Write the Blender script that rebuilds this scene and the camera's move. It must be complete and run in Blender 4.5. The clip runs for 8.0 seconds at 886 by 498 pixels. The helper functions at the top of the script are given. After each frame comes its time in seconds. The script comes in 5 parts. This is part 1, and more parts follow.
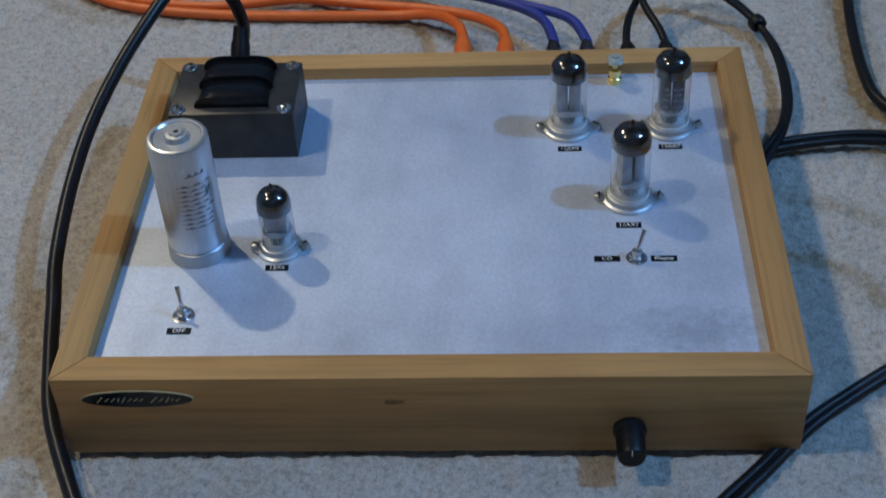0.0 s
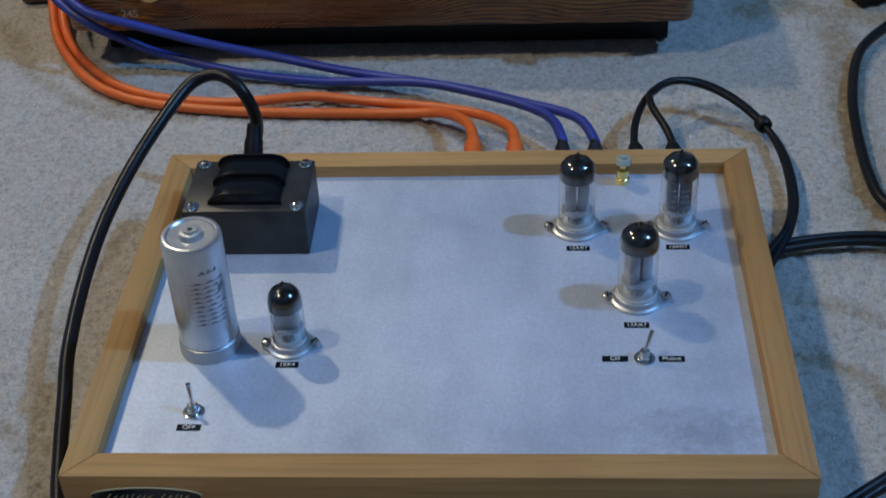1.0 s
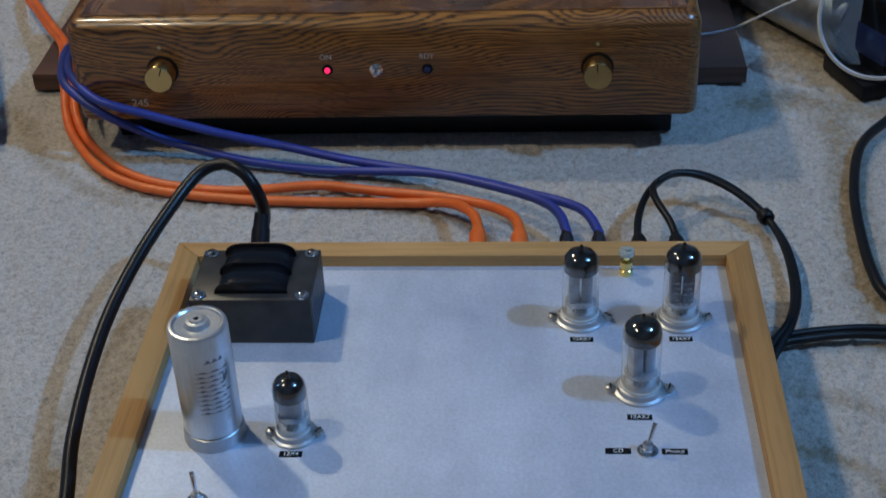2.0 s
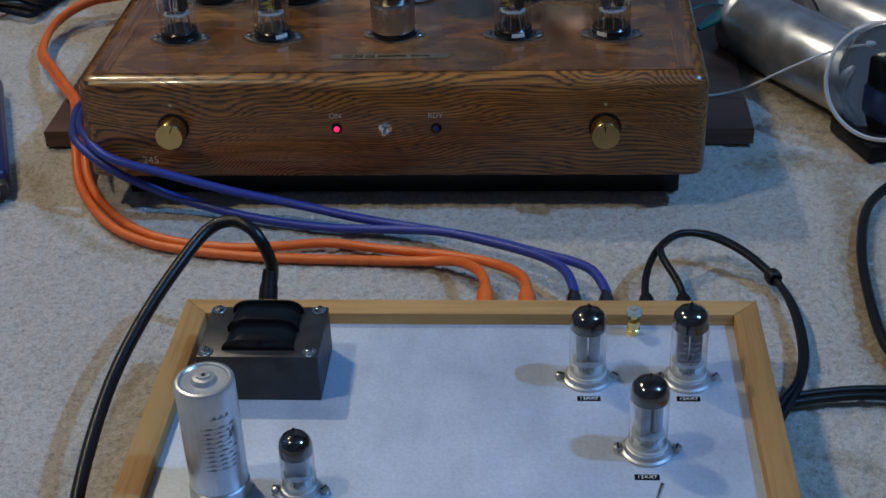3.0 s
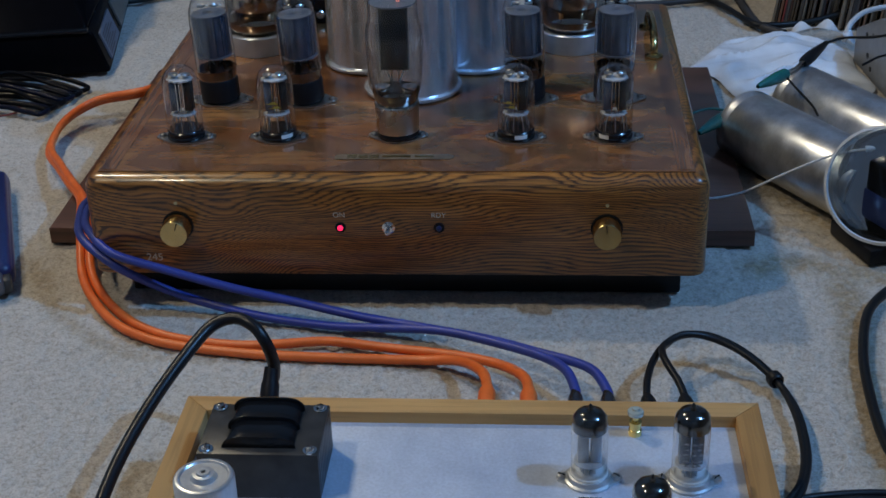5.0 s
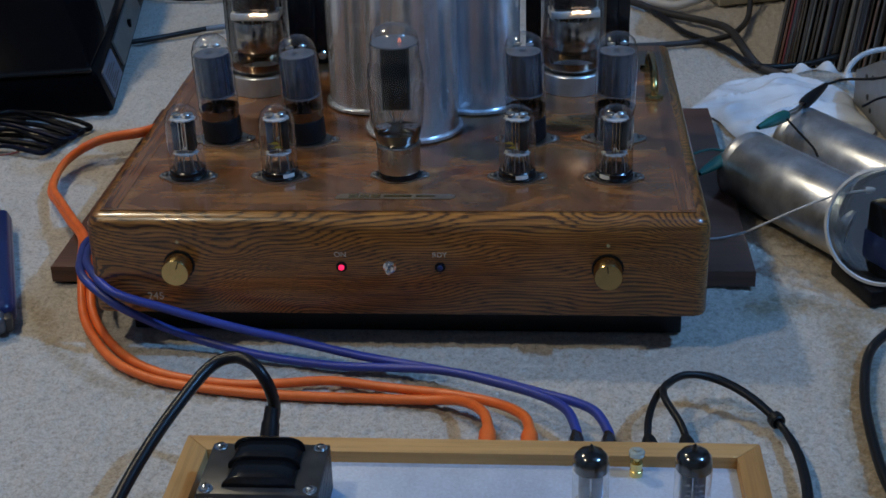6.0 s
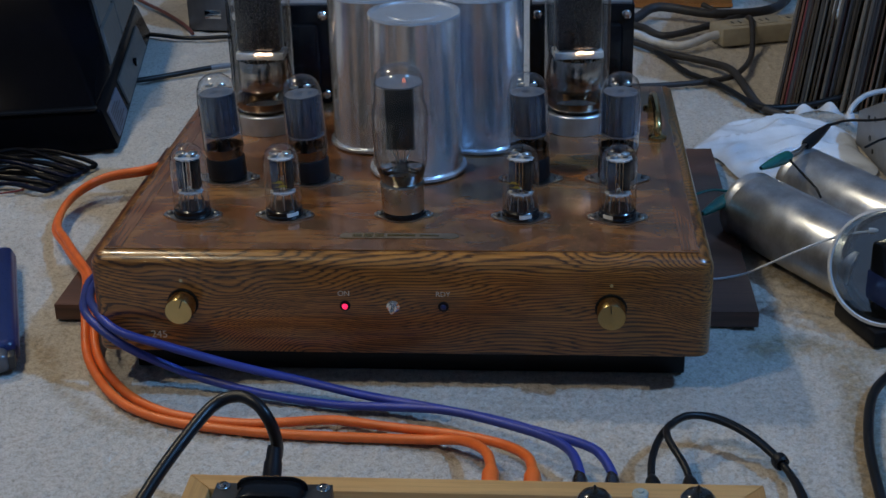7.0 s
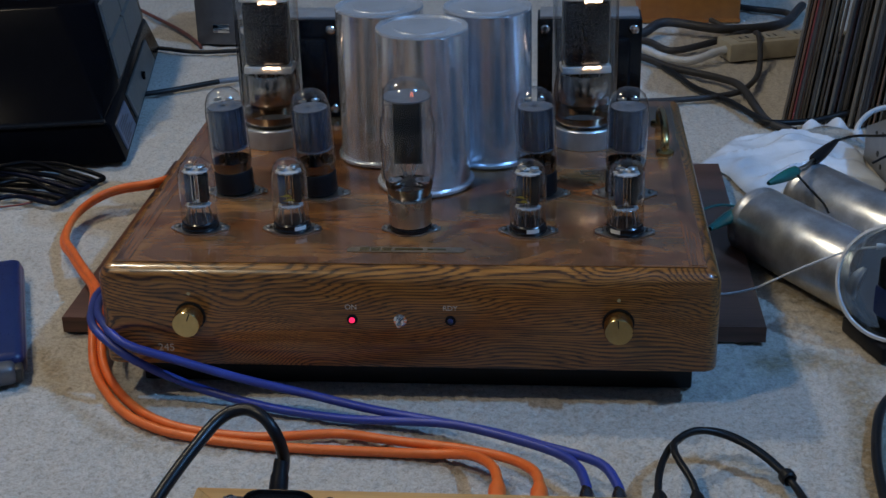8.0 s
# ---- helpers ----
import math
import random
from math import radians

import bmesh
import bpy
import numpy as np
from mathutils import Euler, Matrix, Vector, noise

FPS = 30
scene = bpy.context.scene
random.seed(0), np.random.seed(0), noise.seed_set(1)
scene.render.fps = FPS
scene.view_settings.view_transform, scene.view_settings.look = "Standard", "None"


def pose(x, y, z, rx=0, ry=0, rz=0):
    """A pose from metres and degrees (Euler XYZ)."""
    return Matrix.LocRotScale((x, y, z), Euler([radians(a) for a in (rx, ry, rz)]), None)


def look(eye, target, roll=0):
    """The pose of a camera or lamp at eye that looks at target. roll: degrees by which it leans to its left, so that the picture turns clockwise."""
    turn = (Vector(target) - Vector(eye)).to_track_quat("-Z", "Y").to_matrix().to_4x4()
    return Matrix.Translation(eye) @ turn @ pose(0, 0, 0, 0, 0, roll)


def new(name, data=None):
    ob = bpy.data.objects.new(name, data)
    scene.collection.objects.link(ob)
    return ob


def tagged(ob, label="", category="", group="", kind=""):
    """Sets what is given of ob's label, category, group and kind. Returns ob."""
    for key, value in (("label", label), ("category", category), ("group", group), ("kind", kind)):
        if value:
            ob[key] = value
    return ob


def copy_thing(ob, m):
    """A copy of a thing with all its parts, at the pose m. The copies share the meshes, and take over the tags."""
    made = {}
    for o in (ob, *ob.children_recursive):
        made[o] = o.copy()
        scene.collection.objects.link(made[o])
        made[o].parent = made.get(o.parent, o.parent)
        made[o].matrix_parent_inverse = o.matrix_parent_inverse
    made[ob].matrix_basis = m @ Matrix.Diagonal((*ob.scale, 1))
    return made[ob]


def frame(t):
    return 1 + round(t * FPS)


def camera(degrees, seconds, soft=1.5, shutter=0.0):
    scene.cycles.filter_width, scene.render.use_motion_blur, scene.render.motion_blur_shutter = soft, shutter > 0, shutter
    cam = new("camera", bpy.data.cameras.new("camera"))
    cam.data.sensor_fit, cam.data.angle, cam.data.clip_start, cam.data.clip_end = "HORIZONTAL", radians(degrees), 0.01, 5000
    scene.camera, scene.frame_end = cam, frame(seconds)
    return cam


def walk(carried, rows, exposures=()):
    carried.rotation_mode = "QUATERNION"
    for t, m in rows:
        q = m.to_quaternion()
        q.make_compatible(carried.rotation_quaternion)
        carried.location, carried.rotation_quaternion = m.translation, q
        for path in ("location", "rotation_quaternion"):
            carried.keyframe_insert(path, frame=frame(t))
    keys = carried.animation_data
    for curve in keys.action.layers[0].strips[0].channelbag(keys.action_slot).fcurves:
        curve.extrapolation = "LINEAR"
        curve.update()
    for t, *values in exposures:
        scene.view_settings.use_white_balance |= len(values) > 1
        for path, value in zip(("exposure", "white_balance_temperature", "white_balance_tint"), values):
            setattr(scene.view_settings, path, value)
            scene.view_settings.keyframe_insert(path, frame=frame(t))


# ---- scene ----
cam = camera(35.1, 8.0, soft=1.5, shutter=0.5)
PATH = [
    (0, (0.0524, -0.5026, 0.5907), (-0.0053, 0.2480, -0.0674), -3.59),
    (0.5, (0.0526, -0.5048, 0.5968), (-0.0082, 0.2676, -0.0354), -3.37),
    (1, (0.0510, -0.5041, 0.6013), (-0.0106, 0.2856, -0.0091), -3.12),
    (1.5, (0.0516, -0.5054, 0.6085), (-0.0111, 0.2999, 0.0190), -2.84),
    (2, (0.0517, -0.5071, 0.6088), (-0.0132, 0.3175, 0.0468), -2.69),
    (3.5, (0.0518, -0.5102, 0.6093), (-0.0204, 0.3460, 0.0977), -2.29),
    (4, (0.0520, -0.5118, 0.6095), (-0.0204, 0.3551, 0.1163), -2.09),
    (4.5, (0.0519, -0.5128, 0.6096), (-0.0202, 0.3633, 0.1330), -1.96),
    (6, (0.0516, -0.5142, 0.6101), (-0.0209, 0.3817, 0.1718), -1.71),
    (6.5, (0.0518, -0.5154, 0.6103), (-0.0228, 0.3879, 0.1878), -1.64),
    (7, (0.0509, -0.5152, 0.6120), (-0.0236, 0.3921, 0.1982), -1.52),
    (7.5, (0.0503, -0.5154, 0.6124), (-0.0259, 0.3942, 0.2041), -1.44),
    (8, (0.0506, -0.5157, 0.6119), (-0.0289, 0.3954, 0.2076), -1.45),
]
walk(cam, [(t, look(eye, target, roll)) for t, eye, target, roll in PATH], exposures=[(0, 0.0), (8, 0.0)])

# ---- light: three room lamps, whose shadows cross on the plate ----
world = bpy.data.worlds.new("room_air")
scene.world = world
world.use_nodes = True
world.node_tree.nodes["Background"].inputs[0].default_value = (0.55, 0.65, 0.9, 1)
world.node_tree.nodes["Background"].inputs[1].default_value = 0.05


def lamp(name, place, target, watts, colour, size):
    """A shaded round lamp that hangs under the ceiling and shines down."""
    data = bpy.data.lights.new(name, "AREA")
    data.shape, data.size, data.energy, data.color = "DISK", size, watts, colour
    new(name, data).matrix_world = look(place, target)


lamp("lamp_back", (-1.15, 1.30, 1.98), (-0.05, 0.3, 0), 14.5, (0.97, 0.84, 0.61), 0.10)
lamp("lamp_side", (2.26, -0.025, 2.99), (1.28, 0.125, 3.20), 140, (0.205, 0.50, 1.02), 0.14)
lamp("lamp_front", (-0.90, -0.08, 1.75), (0.0, 0.3, 0), 9, (0.97, 0.85, 0.63), 0.09)


# ---- materials ----
class Nodes:
    """A material with a Principled surface and short ways to add nodes."""

    def __init__(self, name, colour=(0.5, 0.5, 0.5), rough=0.5, metal=0.0):
        self.m = bpy.data.materials.new(name)
        self.m.use_nodes = True
        self.t = self.m.node_tree
        self.b = self.t.nodes["Principled BSDF"]
        self.out = self.t.nodes["Material Output"]
        self.b.inputs["Base Color"].default_value = (*colour, 1)
        self.b.inputs["Roughness"].default_value = rough
        self.b.inputs["Metallic"].default_value = metal

    def add(self, kind, **values):
        n = self.t.nodes.new(kind)
        for k, v in values.items():
            n.inputs[k.replace("_", " ")].default_value = v
        return n

    def link(self, a, b):
        self.t.links.new(a, b)

    def coords(self, scale=(1, 1, 1), kind="Object"):
        c, mp = self.add("ShaderNodeTexCoord"), self.add("ShaderNodeMapping")
        mp.inputs["Scale"].default_value = scale
        self.link(c.outputs[kind], mp.inputs[0])
        return mp.outputs[0]

    def noise(self, vector, scale, detail=3.0, rough=0.55, distort=0.0):
        n = self.add("ShaderNodeTexNoise", Scale=scale, Detail=detail, Roughness=rough, Distortion=distort)
        self.link(vector, n.inputs["Vector"])
        return n.outputs["Fac"]

    def ramp(self, fac, *stops):
        n = self.add("ShaderNodeValToRGB")
        e = n.color_ramp.elements
        while len(e) < len(stops):
            e.new(0.5)
        for i, (p, c) in enumerate(stops):
            e[i].position, e[i].color = p, (*c, 1) if len(c) == 3 else c
        self.link(fac, n.inputs[0])
        return n.outputs[0]

    def mix(self, fac, a, b, how="MIX"):
        n = self.t.nodes.new("ShaderNodeMix")
        n.data_type, n.blend_type = "RGBA", how
        for socket, v in ((n.inputs[0], fac), (n.inputs[6], a), (n.inputs[7], b)):
            if isinstance(v, (int, float)):
                socket.default_value = v
            elif isinstance(v, tuple):
                socket.default_value = (*v, 1)
            else:
                self.link(v, socket)
        return n.outputs[2]

    def maths(self, how, a, b=0.0):
        n = self.t.nodes.new("ShaderNodeMath")
        n.operation = how
        for socket, v in ((n.inputs[0], a), (n.inputs[1], b)):
            if isinstance(v, (int, float)):
                socket.default_value = v
            else:
                self.link(v, socket)
        return n.outputs[0]

    def colour(self, socket):
        self.link(socket, self.b.inputs["Base Color"])

    def rough(self, socket, low, high):
        n = self.add("ShaderNodeMapRange")
        n.inputs["To Min"].default_value, n.inputs["To Max"].default_value = low, high
        self.link(socket, n.inputs["Value"])
        self.link(n.outputs[0], self.b.inputs["Roughness"])

    def bump(self, socket, strength=0.3, distance=0.001):
        n = self.add("ShaderNodeBump", Strength=strength, Distance=distance)
        self.link(socket, n.inputs["Height"])
        self.link(n.outputs[0], self.b.inputs["Normal"])


def wood(name, light, mid, dark, lines, wander, along="x", rough=(0.35, 0.5), coat=0.0, fine=0.5, reach=7.0, figured=0.15):
    """Sawn timber with its grain along one axis: growth lines (per metre) that wander with slow noise, pores and fibres on top."""
    m = Nodes(name)
    long = {"x": (0.22, 0.35, 1), "y": (0.35, 0.22, 1)}[along]
    pores = {"x": (0.035, 1, 1), "y": (1, 0.035, 1)}[along]
    split = m.t.nodes.new("ShaderNodeSeparateXYZ")
    m.link(m.coords(), split.inputs[0])
    across = m.maths("ADD", m.maths("MULTIPLY", split.outputs[1 if along == "x" else 0], 0.12), split.outputs[2])
    slow = m.noise(m.coords(long), reach, 2.5, 0.5, 0.3)
    bands = m.maths("FRACT", m.maths("ADD", m.maths("MULTIPLY", across, lines), m.maths("MULTIPLY", slow, wander)))
    rings = m.ramp(bands, (0.0, mid), (0.30, light), (0.62, mid), (0.86, dark), (1.0, mid))
    figure = m.maths("MULTIPLY", m.maths("SUBTRACT", m.noise(m.coords(long), reach * 2.6, 3.0, 0.6), 0.36), 3.4)
    rings = m.mix(figured, rings, m.ramp(figure, (0.0, (1.0, 1.0, 1.0)), (1.0, (0.62, 0.60, 0.58))), "MULTIPLY")
    fibre = m.noise(m.coords(pores), 230, 3.0, 0.65)
    streak = m.ramp(fibre, (0.42, (0.16, 0.14, 0.12)), (0.53, (1, 1, 1)))
    stain = m.ramp(m.noise(m.coords(long), 14, 3.0), (0.3, (0.70, 0.68, 0.66)), (0.7, (1.08, 1.06, 1.05)))
    c = m.mix(fine, rings, streak, "MULTIPLY")
    m.colour(m.mix(0.8, c, stain, "MULTIPLY"))
    m.rough(fibre, *rough)
    m.b.inputs["Coat Weight"].default_value = coat
    m.b.inputs["Coat Roughness"].default_value = 0.1
    m.bump(fibre, 0.12, 0.0006)
    return m.m


PALE_WOOD = wood("pale_wood", (0.50, 0.282, 0.098), (0.48, 0.266, 0.090), (0.43, 0.230, 0.074), 70, 7, "x", (0.5, 0.68), 0.0, 0.20)
PALE_WOOD_SIDE = wood("pale_wood_side", (0.50, 0.282, 0.098), (0.48, 0.266, 0.090), (0.43, 0.230, 0.074), 70, 7, "y", (0.5, 0.68), 0.0, 0.20)


def oak(name, along, light, mid, dark, lines=300, wander=64):
    """Flat-sawn oak under dark stain: cathedral figure from a drifting ring field, ragged pore rows, ray flecks."""
    m = Nodes(name)
    long = {"x": (0.40, 0.5, 1), "y": (0.5, 0.40, 1)}[along]
    pores = {"x": (0.030, 1, 1), "y": (1, 0.030, 1)}[along]
    split = m.t.nodes.new("ShaderNodeSeparateXYZ")
    m.link(m.coords(), split.inputs[0])
    across = m.maths("ADD", m.maths("MULTIPLY", split.outputs[1 if along == "x" else 0], 0.25), split.outputs[2])
    slow = m.noise(m.coords(long), 8.5, 2.3, 0.42, 0.35)
    fibre = m.noise(m.coords(pores), 430, 3.0, 0.65)
    field = m.maths("ADD", m.maths("MULTIPLY", across, lines), m.maths("MULTIPLY", slow, wander))
    field = m.maths("ADD", field, m.maths("MULTIPLY", fibre, 1.3))
    rings = m.ramp(m.maths("FRACT", field), (0.0, dark), (0.22, dark), (0.34, mid), (0.62, light), (0.92, mid))
    streak = m.ramp(fibre, (0.42, (0.28, 0.25, 0.22)), (0.54, (1.08, 1.08, 1.08)))
    c = m.mix(0.6, rings, streak, "MULTIPLY")
    stain = m.ramp(m.noise(m.coords(long), 11, 3.0), (0.32, (0.62, 0.60, 0.58)), (0.68, (1.12, 1.10, 1.08)))
    m.colour(m.mix(0.8, c, stain, "MULTIPLY"))
    m.rough(fibre, 0.22, 0.40)
    m.b.inputs["Coat Weight"].default_value = 0.35
    m.b.inputs["Coat Roughness"].default_value = 0.09
    m.bump(fibre, 0.15, 0.0006)
    return m.m


def burl_veneer():
    """Mottled veneer under high gloss: golden clouds and dark swirls with fine fibre."""
    m = Nodes("dark_veneer")
    cloud = m.noise(m.coords((0.6, 1, 1)), 19, 4.0, 0.58, 1.4)
    fibre = m.noise(m.coords((0.08, 1, 1)), 190, 3.0, 0.65)
    wide = m.noise(m.coords(), 6, 2.0, 0.5)
    base = m.ramp(cloud, (0.32, (0.075, 0.031, 0.012)), (0.47, (0.175, 0.074, 0.027)), (0.58, (0.235, 0.104, 0.036)), (0.72, (0.35, 0.165, 0.055)))
    base = m.mix(0.6, base, m.ramp(wide, (0.35, (0.66, 0.66, 0.68)), (0.65, (1.15, 1.12, 1.08))), "MULTIPLY")
    m.colour(m.mix(0.35, base, m.ramp(fibre, (0.38, (0.45, 0.43, 0.40)), (0.54, (1, 1, 1))), "MULTIPLY"))
    m.rough(fibre, 0.16, 0.28)
    m.b.inputs["Coat Weight"].default_value = 0.8
    m.b.inputs["Coat Roughness"].default_value = 0.14
    m.bump(fibre, 0.05, 0.0004)
    return m.m


OAK = oak("dark_oak", "x", (0.38, 0.160, 0.032), (0.27, 0.110, 0.022), (0.060, 0.024, 0.008))
OAK_SIDE = oak("dark_oak_side", "y", (0.38, 0.160, 0.032), (0.27, 0.110, 0.022), (0.060, 0.024, 0.008))
BURL = burl_veneer()
INLAY = wood("inlay_wood", (0.25, 0.115, 0.050), (0.20, 0.09, 0.038), (0.10, 0.043, 0.020), 150, 6, "y", (0.2, 0.3), 0.6, 0.4)
BOARD = wood("board_wood", (0.135, 0.056, 0.036), (0.115, 0.047, 0.030), (0.08, 0.033, 0.021), 110, 5, "x", (0.3, 0.45), 0.3, 0.25)


def plain(name, colour, rough=0.5, metal=0.0, vary=0.12, scale=60, bump=0.05, coat=0.0, spec=0.5):
    """A paint, plastic or metal with slight mottling, worn gloss and fine relief."""
    m = Nodes(name, colour, rough, metal)
    v = m.coords()
    a, b = m.noise(v, scale, 4.0), m.noise(v, scale * 7, 2.0)
    low, high = tuple(c * (1 - vary) for c in colour), tuple(min(1.0, c * (1 + vary)) for c in colour)
    m.colour(m.ramp(a, (0.3, low), (0.7, high)))
    m.rough(b, max(0.02, rough - 0.07), min(1.0, rough + 0.07))
    m.b.inputs["Coat Weight"].default_value = coat
    m.b.inputs["Specular IOR Level"].default_value = spec
    if bump:
        m.bump(b, bump, 0.0004)
    return m.m


BLACK_PLASTIC = plain("black_plastic", (0.006, 0.006, 0.008), 0.42, spec=0.25)
SOFT_BLACK = plain("black_rubber", (0.006, 0.007, 0.009), 0.42, bump=0.02, spec=0.3)
LEAD_BLACK = plain("dull_black_lead", (0.004, 0.004, 0.005), 0.3, bump=0.02, spec=0.08)
LEAD_NAVY = plain("dull_navy_lead", (0.004, 0.006, 0.016), 0.3, bump=0.02, spec=0.12)
CORD_BLACK = plain("black_cord", (0.006, 0.007, 0.010), 0.36, bump=0.06, spec=0.3)
MACHINE_BLACK = plain("machine_black", (0.003, 0.003, 0.004), 0.22, bump=0.03, spec=0.025)
PANEL_GREY = plain("warm_grey_panel", (0.115, 0.11, 0.10), 0.45, 0.1)
BLACK_GLOSS = plain("glossy_black", (0.005, 0.006, 0.008), 0.2, bump=0.01, spec=0.4)
GREY_IRON = plain("grey_lacquered_iron", (0.042, 0.040, 0.038), 0.38, 0.35, 0.3)
CHROME = plain("chrome", (0.72, 0.72, 0.72), 0.12, 1.0, 0.05)
STEEL = plain("steel", (0.52, 0.51, 0.49), 0.3, 1.0)
ZINC = plain("zinc_ring", (0.50, 0.52, 0.54), 0.38, 0.75)
BRASS = plain("brass", (0.54, 0.39, 0.17), 0.22, 1.0, 0.1)
GOLD = plain("gold_plating", (0.80, 0.58, 0.20), 0.22, 1.0, 0.08)
CERAMIC = plain("white_ceramic", (0.70, 0.71, 0.70), 0.3)
MICA = plain("mica", (0.34, 0.355, 0.38), 0.3)
MICA_WHITE = plain("white_mica", (0.50, 0.51, 0.53), 0.35)
YELLOW_PRINT = plain("yellow_print", (0.26, 0.22, 0.03), 0.5, vary=0.5, scale=500)
MICA_DIM = plain("clouded_mica", (0.13, 0.14, 0.165), 0.25)
ANODE = plain("tube_anode", (0.12, 0.125, 0.135), 0.38, 0.6, 0.3, 90)
ANODE_PALE = plain("pale_tube_anode", (0.34, 0.345, 0.35), 0.35, 0.7, 0.3, 90)
ANODE_BLACK = plain("carbon_anode", (0.008, 0.008, 0.009), 0.6, spec=0.2)
ANODE_SHEEN = plain("dark_metal_anode", (0.045, 0.046, 0.052), 0.28, 0.9, 0.3, 70)
ANODE_BLUE = plain("blued_anode", (0.085, 0.125, 0.20), 0.2, 0.7, 0.3, 90)
GETTER = plain("getter_mirror", (0.11, 0.104, 0.098), 0.12, 1.0, 0.15, 40, 0.0)
GETTER_SILVER = plain("silvery_getter", (0.46, 0.42, 0.37), 0.16, 1.0, 0.55, 55, 0.35)
GETTER_BROWN = plain("brown_getter", (0.17, 0.115, 0.075), 0.10, 0.95, 0.4, 60, 0.0)
ORANGE = plain("orange_sheath", (0.72, 0.135, 0.022), 0.42, bump=0.03)
BLUE = plain("blue_sheath", (0.024, 0.043, 0.25), 0.45, bump=0.03)
NAVY = plain("navy_cover", (0.012, 0.022, 0.085), 0.3)
CREAM = plain("cream_print", (0.42, 0.35, 0.19), 0.6, spec=0.2)
DIM_PRINT = plain("dim_print", (0.46, 0.43, 0.38), 0.5)
WORN_PRINT = plain("worn_print", (0.26, 0.26, 0.27), 0.5, vary=0.5, scale=500)
WHITE_PRINT = plain("white_print", (0.72, 0.72, 0.70), 0.5)
WHITE_CLOTH = plain("white_plastic_film", (0.66, 0.71, 0.78), 0.22, bump=0.03, scale=25)
GREY_BOX = plain("grey_painted_metal", (0.22, 0.235, 0.26), 0.4, 0.3)
SILVER_PAINT = plain("silver_paint", (0.13, 0.133, 0.145), 0.35, 0.5)
GREEN_BOOT = plain("green_vinyl", (0.008, 0.11, 0.095), 0.35)
BEIGE = plain("beige_plastic", (0.36, 0.325, 0.25), 0.45)
BROWN_BOX = plain("orange_brown_wood", (0.36, 0.125, 0.022), 0.35, coat=0.3)
GREY_CABLE = plain("grey_sheath", (0.035, 0.034, 0.036), 0.5, spec=0.3)
WHITE_CABLE = plain("white_sheath", (0.55, 0.57, 0.6), 0.4)
WALL_PAINT = plain("wall_paint", (0.26, 0.26, 0.265), 0.8, vary=0.2, scale=4)
CEILING_PAINT = plain("ceiling_paint", (0.42, 0.42, 0.43), 0.85, vary=0.04, scale=4)


def brushed(name, colour, rough, stretch, stain=0.2, scale=40, bump=0.08, metal=1.0):
    """Drawn or rolled metal: fine scratches along one way, cloudy handling marks."""
    m = Nodes(name, colour, rough, metal)
    scratch = m.noise(m.coords(stretch), scale * 8, 3.0, 0.7)
    cloud = m.noise(m.coords(), scale * 0.5, 4.0, 0.6)
    base = m.ramp(cloud, (0.3, tuple(c * (1 - stain) for c in colour)), (0.68, colour))
    m.colour(m.mix(0.35, base, m.ramp(scratch, (0.3, (0.7, 0.7, 0.7)), (0.7, (1.1, 1.1, 1.1))), "MULTIPLY"))
    m.rough(cloud, rough - 0.06, rough + 0.1)
    m.bump(scratch, bump, 0.0004)
    return m.m


CAN_METAL = brushed("drawn_aluminium", (0.86, 0.91, 0.98), 0.18, (1, 1, 0.03), 0.25, 34, 0.06, 0.74)
CAP_METAL = brushed("capacitor_aluminium", (0.74, 0.76, 0.78), 0.30, (1, 1, 0.1), 0.22, 50, 0.05, 0.86)
OLD_CAN = brushed("tarnished_aluminium", (0.72, 0.75, 0.80), 0.30, (1, 1, 0.05), 0.5, 60, 0.08, 0.82)
SATIN_STEEL = brushed("satin_steel", (0.58, 0.54, 0.48), 0.26, (0.1, 0.1, 1), 0.1, 60, 0.05)


